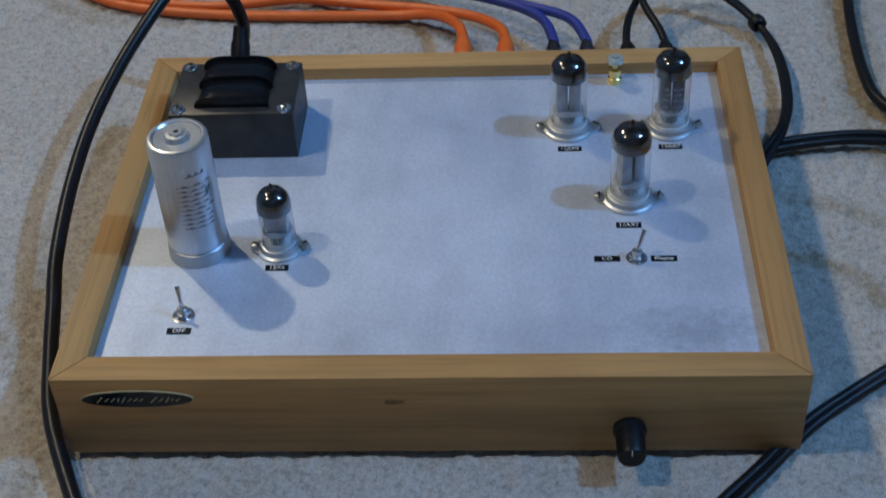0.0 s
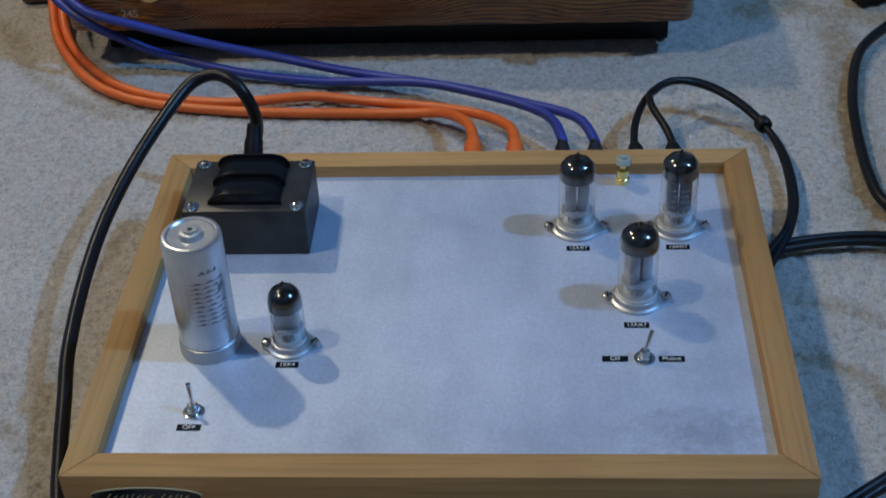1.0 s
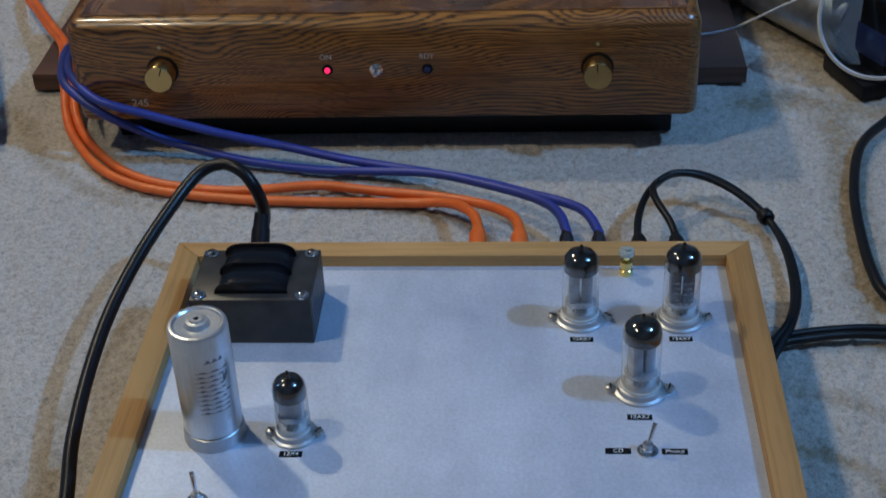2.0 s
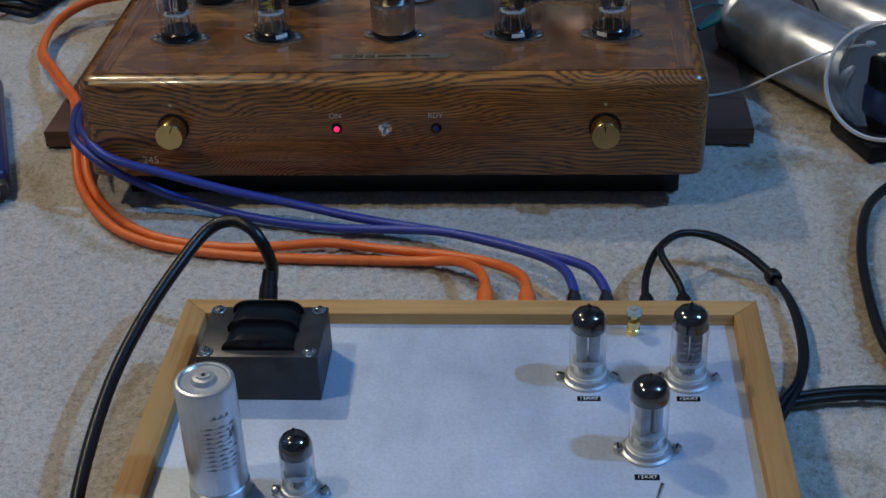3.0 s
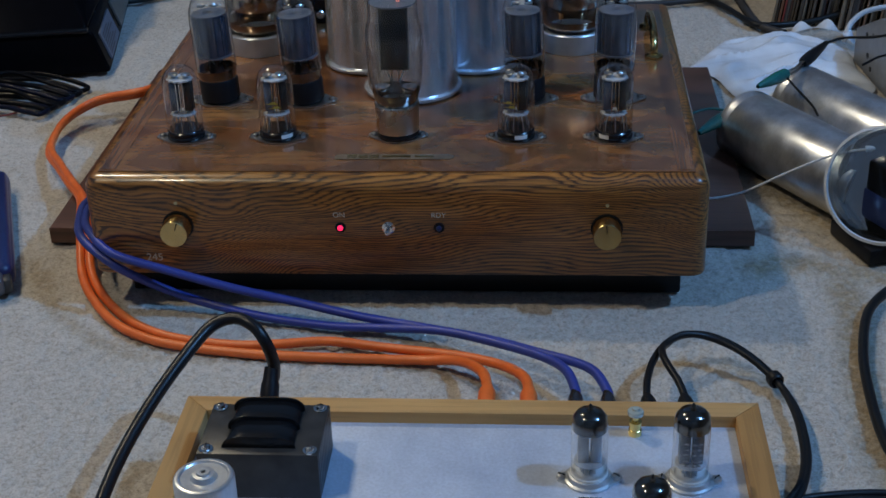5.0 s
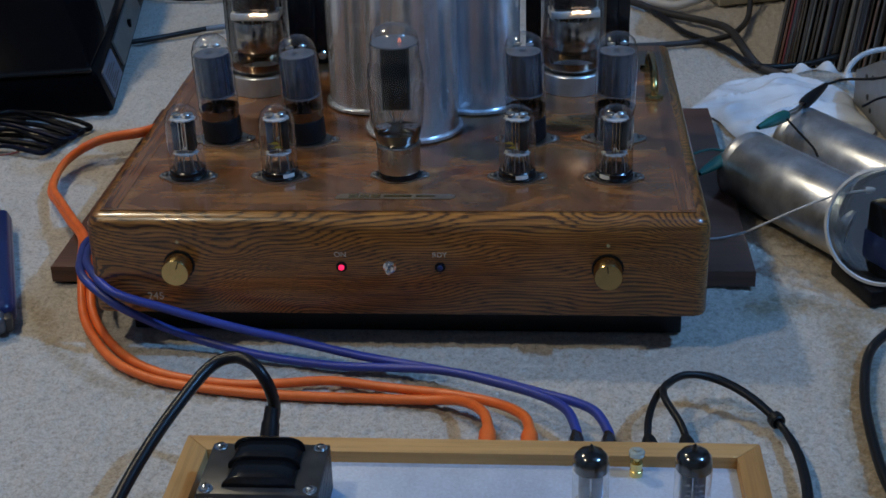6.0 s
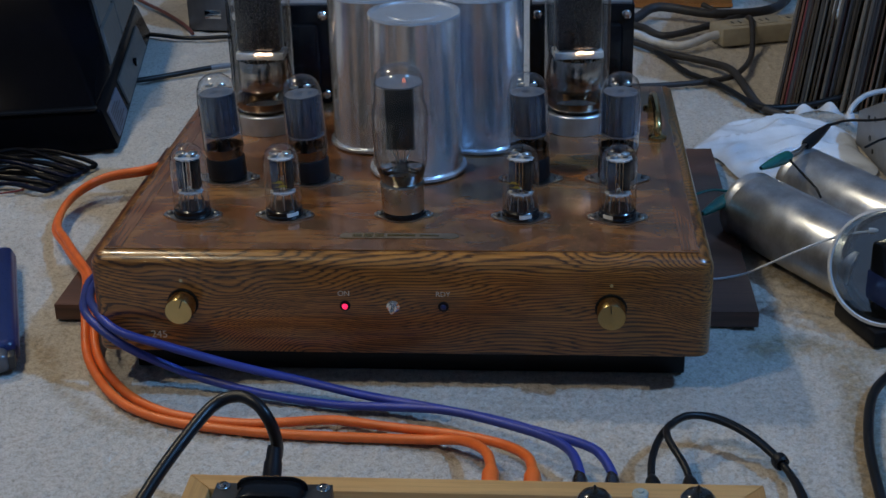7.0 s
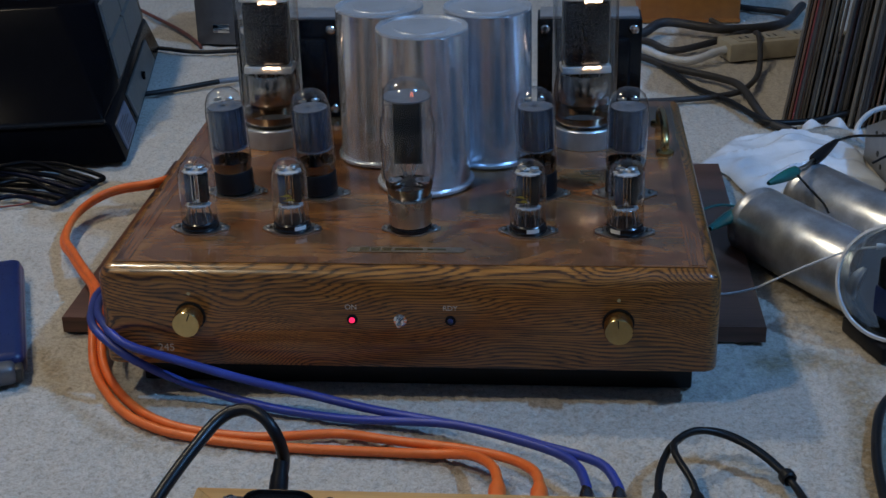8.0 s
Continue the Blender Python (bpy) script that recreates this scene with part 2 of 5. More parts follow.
def plate_metal():
    """Rolled sheet with a sparkling, blotched zinc surface and finger marks."""
    m = Nodes("sheet_metal", (0.6, 0.62, 0.66), 0.5, 0.4)
    v = m.coords()
    spark = m.add("ShaderNodeTexVoronoi", Scale=420.0)
    m.link(v, spark.inputs["Vector"])
    cloud, smear = m.noise(v, 9, 5.0, 0.62), m.noise(m.coords((1, 0.35, 1)), 28, 4.0)
    fine = m.noise(v, 420, 3.0, 0.7)
    base = m.ramp(cloud, (0.30, (0.44, 0.495, 0.60)), (0.50, (0.55, 0.61, 0.715)), (0.72, (0.62, 0.68, 0.79)))
    base = m.mix(0.5, base, m.ramp(smear, (0.28, (0.74, 0.75, 0.77)), (0.55, (1, 1, 1))), "MULTIPLY")
    base = m.mix(0.5, base, m.ramp(fine, (0.35, (0.80, 0.80, 0.81)), (0.65, (1.12, 1.12, 1.12))), "MULTIPLY")
    place = m.add("ShaderNodeMapping")
    place.inputs["Location"].default_value, place.inputs["Scale"].default_value = (-0.148, -0.078, 0), (1.0, 1.9, 0)
    c = m.add("ShaderNodeTexCoord")
    m.link(c.outputs["Object"], place.inputs[0])
    far = m.add("ShaderNodeVectorMath")
    far.operation = "LENGTH"
    m.link(place.outputs[0], far.inputs[0])
    ragged = m.maths("ADD", m.maths("MULTIPLY", far.outputs["Value"], 9.0), m.noise(v, 150, 5.0, 0.75))
    base = m.mix(0.55, base, m.ramp(ragged, (0.55, (0.45, 0.46, 0.49)), (0.95, (1, 1, 1))), "MULTIPLY")
    m.colour(base)
    m.rough(cloud, 0.42, 0.58)
    m.bump(m.mix(0.5, spark.outputs["Distance"], fine), 0.22, 0.0005)
    return m.m


PLATE = plate_metal()


def glass(name, tint, gloss=0.14):
    """Thin tube glass: clear with a mirror sheen that grows at the rim."""
    m = Nodes(name)
    clear, shine = m.add("ShaderNodeBsdfTransparent"), m.add("ShaderNodeBsdfGlossy")
    clear.inputs[0].default_value = (*tint, 1)
    shine.inputs["Roughness"].default_value = gloss
    rim, blend = m.add("ShaderNodeLayerWeight", Blend=0.5), m.add("ShaderNodeMixShader")
    sheen = m.maths("ADD", m.maths("MULTIPLY", m.maths("POWER", rim.outputs["Facing"], 2.1), 0.85), 0.055)
    m.link(sheen, blend.inputs[0])
    m.link(clear.outputs[0], blend.inputs[1])
    m.link(shine.outputs[0], blend.inputs[2])
    m.link(blend.outputs[0], m.out.inputs["Surface"])
    return m.m


TUBE_GLASS = glass("tube_glass", (0.97, 0.975, 0.975))
CLEAR_FILM = glass("clear_plastic", (0.84, 0.89, 0.91), 0.12)


def glowing(name, colour, strength):
    m = Nodes(name, colour, 0.4)
    m.b.inputs["Emission Color"].default_value = (*colour, 1)
    m.b.inputs["Emission Strength"].default_value = strength
    return m.m


FILAMENT = glowing("lit_filament", (1.0, 0.66, 0.42), 4.5)
RED_LED = glowing("lit_red_diode", (1.0, 0.02, 0.10), 1.3)
HEATER = glowing("heater_glow", (1.0, 0.30, 0.20), 0.45)


def carpet_pile():
    """Looped grey-beige pile with woven tan lines and tan-painted shade, flecked tuft by tuft."""
    m = Nodes("carpet_pile", (0.4, 0.39, 0.37), 0.95)
    v = m.coords()
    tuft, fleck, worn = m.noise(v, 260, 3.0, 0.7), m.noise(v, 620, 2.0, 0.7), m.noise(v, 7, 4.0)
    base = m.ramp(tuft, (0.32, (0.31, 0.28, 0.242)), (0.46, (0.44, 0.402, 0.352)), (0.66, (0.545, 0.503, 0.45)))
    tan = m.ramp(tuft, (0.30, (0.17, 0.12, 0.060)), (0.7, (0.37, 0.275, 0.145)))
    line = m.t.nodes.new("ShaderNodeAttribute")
    line.attribute_name = "tan_line_shade"
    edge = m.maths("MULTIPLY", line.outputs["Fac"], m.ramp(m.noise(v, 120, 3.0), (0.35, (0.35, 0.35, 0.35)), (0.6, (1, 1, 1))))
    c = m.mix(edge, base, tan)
    c = m.mix(0.6, c, m.ramp(fleck, (0.32, (0.6, 0.59, 0.57)), (0.55, (1.04, 1.04, 1.04))), "MULTIPLY")
    m.colour(m.mix(0.6, c, m.ramp(worn, (0.3, (0.82, 0.81, 0.79)), (0.7, (1.05, 1.05, 1.05))), "MULTIPLY"))
    m.b.inputs["Sheen Weight"].default_value = 0.15
    m.bump(m.mix(0.45, tuft, fleck), 0.75, 0.003)
    return m.m


CARPET = carpet_pile()


# ---- building helpers ----
def thing(name, place, label, category, group="", turn=0.0):
    ob = new(name)
    ob.empty_display_size = 0.02
    ob.location, ob.rotation_euler = place, (0, 0, radians(turn))
    return tagged(ob, label, category, group)


def part(name, bm, material, parent, label="", smooth=True, angle=35):
    """Links a bmesh as one mesh object under a thing or a part."""
    mesh = bpy.data.meshes.new(name)
    bmesh.ops.recalc_face_normals(bm, faces=bm.faces[:])
    if smooth:
        for f in bm.faces:
            f.smooth = True
        for e in bm.edges:
            if len(e.link_faces) != 2 or e.calc_face_angle(0) > radians(angle):
                e.smooth = False
    bm.to_mesh(mesh)
    bm.free()
    mesh.materials.append(material)
    ob = new(name, mesh)
    ob.parent = parent
    if label:
        tagged(ob, label)
    return ob


def single(name, bm, material, place, label, category, group="", turn=0.0, kind=""):
    """A top-level thing of one mesh."""
    ob = part(name, bm, material, None)
    ob.location, ob.rotation_euler = place, (0, 0, radians(turn))
    return tagged(ob, label, category, group, kind)


def box(x0, x1, y0, y1, z0, z1, bevel=0.0, seg=2):
    bm = bmesh.new()
    bmesh.ops.create_cube(bm, size=1)
    for v in bm.verts:
        v.co = Vector((x0 + (v.co.x + 0.5) * (x1 - x0), y0 + (v.co.y + 0.5) * (y1 - y0), z0 + (v.co.z + 0.5) * (z1 - z0)))
    if bevel:
        bmesh.ops.bevel(bm, geom=bm.edges[:], offset=bevel, segments=seg, affect="EDGES", profile=0.5)
    return bm


def prism(outline, z0, z1, bevel=0.0):
    """An upright solid over a flat outline."""
    bm = bmesh.new()
    f = bm.faces.new([bm.verts.new((x, y, z0)) for x, y in outline])
    top = bmesh.ops.extrude_face_region(bm, geom=[f])["geom"]
    for v in top:
        if isinstance(v, bmesh.types.BMVert):
            v.co.z = z1
    if bevel:
        bmesh.ops.bevel(bm, geom=bm.edges[:], offset=bevel, segments=2, affect="EDGES", profile=0.5)
    return bm


def lathe(profile, n=40, bm=None, m=None):
    """A turned solid: (radius, height) pairs from bottom to top."""
    bm = bm or bmesh.new()
    m = m or Matrix()
    rings = []
    for r, z in profile:
        if r < 1e-6:
            rings.append([bm.verts.new(m @ Vector((0, 0, z)))])
        else:
            rings.append([bm.verts.new(m @ Vector((r * math.cos(2 * math.pi * i / n), r * math.sin(2 * math.pi * i / n), z))) for i in range(n)])
    for a, b in zip(rings, rings[1:]):
        for i in range(n):
            j = (i + 1) % n
            if len(a) == 1 and len(b) > 1:
                bm.faces.new((a[0], b[j], b[i]))
            elif len(b) == 1 and len(a) > 1:
                bm.faces.new((a[i], a[j], b[0]))
            elif len(a) > 1:
                bm.faces.new((a[i], a[j], b[j], b[i]))
    return bm


def aim(start, end):
    """The matrix that lays a turned solid's axis from start towards end."""
    d = Vector(end) - Vector(start)
    return Matrix.Translation(start) @ d.to_track_quat("Z", "Y").to_matrix().to_4x4()


def spline(points, per=10):
    """A smooth line through the points."""
    p = [Vector(q) for q in points]
    p = [2 * p[0] - p[1], *p, 2 * p[-1] - p[-2]]
    out = []
    for a, b, c, d in zip(p, p[1:], p[2:], p[3:]):
        for i in range(per):
            t = i / per
            out.append(0.5 * (2 * b + (c - a) * t + (2 * a - 5 * b + 4 * c - d) * t * t + (3 * b - a - 3 * c + d) * t**3))
    return out + [p[-2]]


def hose(points, r, n=12, per=10, bm=None, straight=False):
    """A round cable along a smooth line, closed at both ends."""
    bm = bm or bmesh.new()
    line = [Vector(q) for q in points] if straight else spline(points, per)
    up, rings = Vector((0, 0, 1)), []
    for i, p in enumerate(line):
        d = (line[min(i + 1, len(line) - 1)] - line[max(i - 1, 0)]).normalized()
        side = d.cross(up)
        side = side.normalized() if side.length > 1e-4 else Vector((1, 0, 0))
        if i:
            last = rings[-1][1]
            side = (last - d * last.dot(d)).normalized()
        across = d.cross(side)
        rings.append(([bm.verts.new(p + r * (math.cos(2 * math.pi * k / n) * side + math.sin(2 * math.pi * k / n) * across)) for k in range(n)], side))
    for (a, _), (b, _) in zip(rings, rings[1:]):
        for k in range(n):
            bm.faces.new((a[k], a[(k + 1) % n], b[(k + 1) % n], b[k]))
    bm.faces.new(rings[0][0][::-1])
    bm.faces.new(rings[-1][0])
    return bm


def lettering(text, size, m):
    """Flat raised letters of the built-in font, centred, as a bmesh."""
    data = bpy.data.curves.new("letters", "FONT")
    data.body, data.size, data.align_x, data.align_y, data.extrude = text, size, "CENTER", "CENTER", 0.00008
    ob = new("letters", data)
    mesh = bpy.data.meshes.new_from_object(ob.evaluated_get(bpy.context.evaluated_depsgraph_get()))
    bm = bmesh.new()
    bm.from_mesh(mesh)
    bpy.data.objects.remove(ob)
    bpy.data.meshes.remove(mesh)
    bm.transform(m)
    return bm


def ellipse(a, b, n=48):
    return [(a * math.cos(2 * math.pi * i / n), b * math.sin(2 * math.pi * i / n)) for i in range(n)]


# ---- the room ----
def carpet():
    """One sheet of pile: fine loops where the gear stands, plain towards the walls."""
    def axis(stops):
        return np.concatenate([np.arange(a, b, s) for a, b, s in stops] + [[stops[-1][1]]])

    xs = axis([(-2.2, -0.8, 0.1), (-0.8, -0.46, 0.006), (-0.46, 0.42, 0.0029), (0.42, 0.7, 0.006), (0.7, 2.7, 0.1)])
    ys = axis([(-2.0, -0.2, 0.1), (-0.2, -0.08, 0.01), (-0.08, 0.75, 0.0029), (0.75, 1.3, 0.0048), (1.3, 2.0, 0.007), (2.0, 3.2, 0.1)])
    gx, gy = np.meshgrid(xs, ys)
    rng = np.random.default_rng(4)

    def smooth(a, k):
        for _ in range(k):
            a = (a + np.roll(a, 1, 0) + np.roll(a, -1, 0) + np.roll(a, 1, 1) + np.roll(a, -1, 1)) / 5
        return a / a.std()

    z = 0.0008 * smooth(rng.normal(size=gx.shape), 1) + 0.0003 * rng.normal(size=gx.shape) + 0.0002 * smooth(rng.normal(size=gx.shape), 9) - 0.0020
    z = np.clip(z, -0.006, 0.0008)
    # woven tan lines; 6 and 10 also paint in shadow on the pile
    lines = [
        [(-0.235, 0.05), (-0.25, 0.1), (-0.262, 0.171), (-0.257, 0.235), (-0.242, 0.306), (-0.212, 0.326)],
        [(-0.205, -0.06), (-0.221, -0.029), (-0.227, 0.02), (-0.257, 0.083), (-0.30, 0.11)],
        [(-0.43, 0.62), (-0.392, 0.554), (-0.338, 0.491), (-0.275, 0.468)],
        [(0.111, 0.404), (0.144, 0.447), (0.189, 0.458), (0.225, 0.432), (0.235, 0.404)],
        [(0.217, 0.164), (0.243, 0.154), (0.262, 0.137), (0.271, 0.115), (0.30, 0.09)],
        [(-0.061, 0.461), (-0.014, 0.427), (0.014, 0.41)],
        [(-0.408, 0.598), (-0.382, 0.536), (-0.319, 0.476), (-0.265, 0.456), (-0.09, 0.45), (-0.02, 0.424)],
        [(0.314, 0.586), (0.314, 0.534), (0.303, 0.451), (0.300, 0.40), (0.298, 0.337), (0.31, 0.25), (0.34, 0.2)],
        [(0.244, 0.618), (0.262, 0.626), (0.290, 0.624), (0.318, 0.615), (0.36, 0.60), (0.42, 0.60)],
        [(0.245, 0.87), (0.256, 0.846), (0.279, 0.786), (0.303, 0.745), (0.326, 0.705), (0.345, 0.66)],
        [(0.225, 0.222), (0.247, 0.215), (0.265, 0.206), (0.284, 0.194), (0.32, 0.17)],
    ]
    # broad tan areas; 8 and 9 put the cans' brown shade into the colour
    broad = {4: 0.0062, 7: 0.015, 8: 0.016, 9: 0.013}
    tan_line_shade = np.zeros(gx.shape)
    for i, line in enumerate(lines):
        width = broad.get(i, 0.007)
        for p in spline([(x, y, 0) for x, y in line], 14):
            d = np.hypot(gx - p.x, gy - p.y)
            tan_line_shade = np.maximum(tan_line_shade, (0.8 if i in broad else 0.55) * np.clip(1.5 - d / width, 0, 1))
    ny, nx = gx.shape
    mesh = bpy.data.meshes.new("floor")
    i = np.arange(ny * nx).reshape(ny, nx)
    quads = np.stack([i[:-1, :-1], i[:-1, 1:], i[1:, 1:], i[1:, :-1]], -1).reshape(-1, 4)
    mesh.vertices.add(ny * nx)
    mesh.vertices.foreach_set("co", np.stack([gx, gy, z], -1).astype(np.float32).ravel())
    mesh.loops.add(quads.size)
    mesh.loops.foreach_set("vertex_index", quads.astype(np.int32).ravel())
    mesh.polygons.add(len(quads))
    mesh.polygons.foreach_set("loop_start", np.arange(0, quads.size, 4, dtype=np.int32))
    mesh.polygons.foreach_set("use_smooth", np.ones(len(quads), dtype=bool))
    mesh.update(calc_edges=True)
    mesh.attributes.new("tan_line_shade", "FLOAT", "POINT").data.foreach_set("value", tan_line_shade.astype(np.float32).ravel())
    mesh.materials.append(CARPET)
    tagged(new("floor", mesh), "grey looped-pile carpet with tan lines and tan-painted shade", "carpet", kind="structure")


carpet()
for name, b in (
    ("wall_north", (-2.3, 2.8, 3.2, 3.3, -0.02, 3.1)),
    ("wall_south", (-2.3, 2.8, -2.1, -2.0, -0.02, 3.1)),
    ("wall_west", (-2.3, -2.2, -2.0, 3.2, -0.02, 3.1)),
    ("wall_east", (2.7, 2.8, -2.0, 3.2, -0.02, 3.1)),
):
    single(name, box(*b), WALL_PAINT, (0, 0, 0), "plain dim grey painted room wall", "wall", kind="structure")
single("ceiling", box(-2.3, 2.8, -2.1, 3.3, 3.1, 3.2), CEILING_PAINT, (0, 0, 0), "plain pale grey painted ceiling", "ceiling", kind="structure")


# ---- the preamplifier in its pale wooden frame ----
W, D, H, R, PZ = 0.2, 0.306, 0.061, 0.0175, 0.052


def screw(parent, x, y, z, r, material=STEEL, name="screw"):
    bm = lathe([(r, 0), (r, r * 0.25), (r * 0.82, r * 0.62), (r * 0.4, r * 0.8), (0, r * 0.82)], 14)
    bm.transform(Matrix.Translation((x, y, z)))
    head = part(name, bm, material, parent)
    slot = box(-r * 0.7, r * 0.7, -r * 0.13, r * 0.13, r * 0.66, r * 0.86)
    slot.transform(Matrix.Translation((x, y, z)) @ pose(0, 0, 0, 0, 0, random.uniform(0, 180)))
    part("slot", slot, BLACK_PLASTIC, head)


def rail(parent, outline, material):
    part("frame_rail", prism(outline, 0.0028, H, 0.0007), material, parent)


def socket(parent, x, y, r=0.0135, ear=0.0178):
    """A valve socket: zinc ring with two screwed ears and a white ceramic collar."""
    bm = lathe([(r + 0.0025, 0), (r + 0.0025, 0.0016), (r + 0.0008, 0.0024), (r, 0.0052), (r - 0.0012, 0.0056), (r - 0.0012, 0.003)], 36)
    bm.transform(Matrix.Translation((x, y, PZ)))
    e = ear + 0.0027
    ears = prism([(-e, -0.0028), (-e + 0.002, -0.0042), (-0.008, -0.010), (0.008, -0.010), (e - 0.002, -0.0042), (e, -0.0028), (e, 0.0028), (e - 0.002, 0.0042), (0.008, 0.010), (-0.008, 0.010), (-e + 0.002, 0.0042), (-e, 0.0028)], 0, 0.0014)
    ears.transform(Matrix.Translation((x, y, PZ)))
    ring = part("socket_ring", bm, ZINC, parent, "shiny zinc valve socket ring")
    part("ear_plate", ears, ZINC, ring)
    cer = lathe([(r - 0.0012, 0.003), (r - 0.0012, 0.0068), (r - 0.002, 0.0076), (0.004, 0.0078), (0, 0.0078)], 30)
    cer.transform(Matrix.Translation((x, y, PZ)))
    part("ceramic_collar", cer, CERAMIC, ring, "white ceramic collar")
    for s in (-1, 1):
        screw(parent, x + s * ear, y, PZ + 0.0014, 0.0034)


def tag(parent, text, x, y, w=0.0135, d=0.0048, size=0.0042, turn=0.0):
    """A small black label stuck on the plate."""
    bm = box(-w / 2, w / 2, -d / 2, d / 2, 0, 0.0004)
    m = Matrix.Translation((x, y, PZ)) @ pose(0, 0, 0, 0, 0, turn)
    bm.transform(m)
    strip = part("label_strip", bm, BLACK_GLOSS, parent, "black label strip with white letters", smooth=False)
    part("lettering", lettering(text, size, m @ Matrix.Translation((0, 0, 0.0005))), WHITE_PRINT, strip, smooth=False)


def toggle(parent, x, y, tip, name="toggle_switch"):
    m = Matrix.Translation((x, y, PZ))
    washer = lathe([(0.0062, 0), (0.0062, 0.0008), (0.0032, 0.0012), (0, 0.0012)], 24)
    washer.transform(m)
    base = part(name, washer, CHROME, parent, "chrome toggle switch")
    nut = prism([(0.0044 * math.cos(math.pi * i / 3), 0.0044 * math.sin(math.pi * i / 3)) for i in range(6)], 0.001, 0.0036, 0.0003)
    nut.transform(m)
    part("nut", nut, CHROME, base)
    bush = lathe([(0.003, 0.003), (0.003, 0.0062), (0.0024, 0.0068), (0, 0.0068)], 20)
    bush.transform(m)
    part("bushing", bush, STEEL, base)
    a = Vector((x, y, PZ + 0.0058))
    b = a + Vector(tip)
    lever = lathe([(0.0010, 0), (0.0016, (b - a).length * 0.85), (0.0014, (b - a).length * 0.98), (0, (b - a).length)], 14, m=aim(a, b))
    part("lever", lever, CHROME, base)


pre = thing("preamplifier", (0, 0, 0), "home-built preamplifier, bare metal plate in pale wooden frame", "amplifier")
rail(pre, [(-W, 0), (W, 0), (W - R, R), (-W + R, R)], PALE_WOOD)
rail(pre, [(-W, D), (-W + R, D - R), (W - R, D - R), (W, D)], PALE_WOOD)
rail(pre, [(-W, 0.0002), (-W + R - 0.0002, R), (-W + R - 0.0002, D - R), (-W, D - 0.0002)], PALE_WOOD_SIDE)
rail(pre, [(W, 0.0002), (W, D - 0.0002), (W - R + 0.0002, D - R), (W - R + 0.0002, R)], PALE_WOOD_SIDE)
part("top_plate", box(-W + R, W - R, R, D - R, PZ - 0.0015, PZ), PLATE, pre, "sparkling bare sheet metal plate", smooth=False)

for x in (-0.17, 0.15):
    for y in (0.035, D - 0.03):
        part("foot", lathe([(0.009, 0), (0.010, 0.001), (0.010, 0.0032)], 20, m=Matrix.Translation((x, y, 0))), SOFT_BLACK, pre, "low black rubber foot")
part("bottom_plate", box(-W + 0.003, W - 0.003, 0.003, D - 0.003, 0.0030, 0.0044), GREY_IRON, pre, smooth=False)

# oval maker's badge with its writing as plain strokes
badge = prism(ellipse(0.0305, 0.0062), 0, 0.0009)
to_front = Matrix.Translation((-0.1545, 0.0, 0.0467)) @ pose(0, 0, 0, 90, 0, 0)
badge.transform(to_front)
badge_ob = part("badge", badge, CREAM, pre, "oval black badge with cream rim")
inner = prism(ellipse(0.0299, 0.0057), 0.0009, 0.0012)
inner.transform(to_front)
part("badge_field", inner, BLACK_GLOSS, badge_ob)
for i, (bx, bw, bh) in enumerate([(-0.0205, 0.0035, 0.0042), (-0.0165, 0.0026, 0.0022), (-0.0132, 0.0026, 0.0022), (-0.0103, 0.0012, 0.0026), (-0.0075, 0.0026, 0.0040), (-0.0042, 0.0026, 0.0026), (-0.001, 0.0022, 0.0020), (0.002, 0.0024, 0.0020), (0.0088, 0.004, 0.0042), (0.0128, 0.0026, 0.0022), (0.0162, 0.0026, 0.0038), (0.0188, 0.0011, 0.0026), (0.0218, 0.0026, 0.0022)]):
    bar = prism([(bx - bw / 2, -bh / 2), (bx - bw / 2 + 0.0008, -bh / 2), (bx + bw / 2 + 0.0006, bh / 2), (bx + bw / 2 - 0.0002, bh / 2)], 0.0012, 0.0014)
    bar.transform(to_front)
    part("stroke", bar, CREAM, badge_ob, smooth=False)

# volume knob on the front rail
knob = lathe([(0.0088, 0), (0.0090, 0.003), (0.0080, 0.0042), (0.0076, 0.0195), (0.0068, 0.0212), (0.0, 0.0212)], 40)
knob.transform(Matrix.Translation((0.1075, 0, 0.0212)) @ pose(0, 0, 0, 90, 0, 0))
knob_ob = part("volume_knob", knob, BLACK_PLASTIC, pre, "black plastic volume knob")
mark = box(-0.0003, 0.0003, 0.002, 0.006, 0.0211, 0.0215)
mark.transform(Matrix.Translation((0.1075, 0, 0.0212)) @ pose(0, 0, 0, 90, 0, 0))
part("pointer_line", mark, WHITE_PRINT, knob_ob, smooth=False)

V1, V2, V3, X4 = (0.0816, 0.2281), (0.1461, 0.2276), (0.1159, 0.1557), (-0.0908, 0.1142)
for x, y in (V1, V2, V3):
    socket(pre, x, y)
socket(pre, *X4, 0.0112, 0.0142)
tag(pre, "OFF", -0.1392, 0.0452)
tag(pre, "12X4", -0.0908, 0.0967)
tag(pre, "12AX7", 0.1143, 0.131, 0.0148)
tag(pre, "12AX7", 0.082, 0.2061, 0.0148)
tag(pre, "12AX7", 0.1452, 0.2067, 0.0148)
tag(pre, "CD", 0.1, 0.1013, 0.0149)
tag(pre, "Phono", 0.1325, 0.1011, 0.0149)
toggle(pre, -0.1386, 0.0574, (-0.0012, 0.0035, 0.0135))
toggle(pre, 0.1169, 0.1014, (0.004, 0.004, 0.0125))

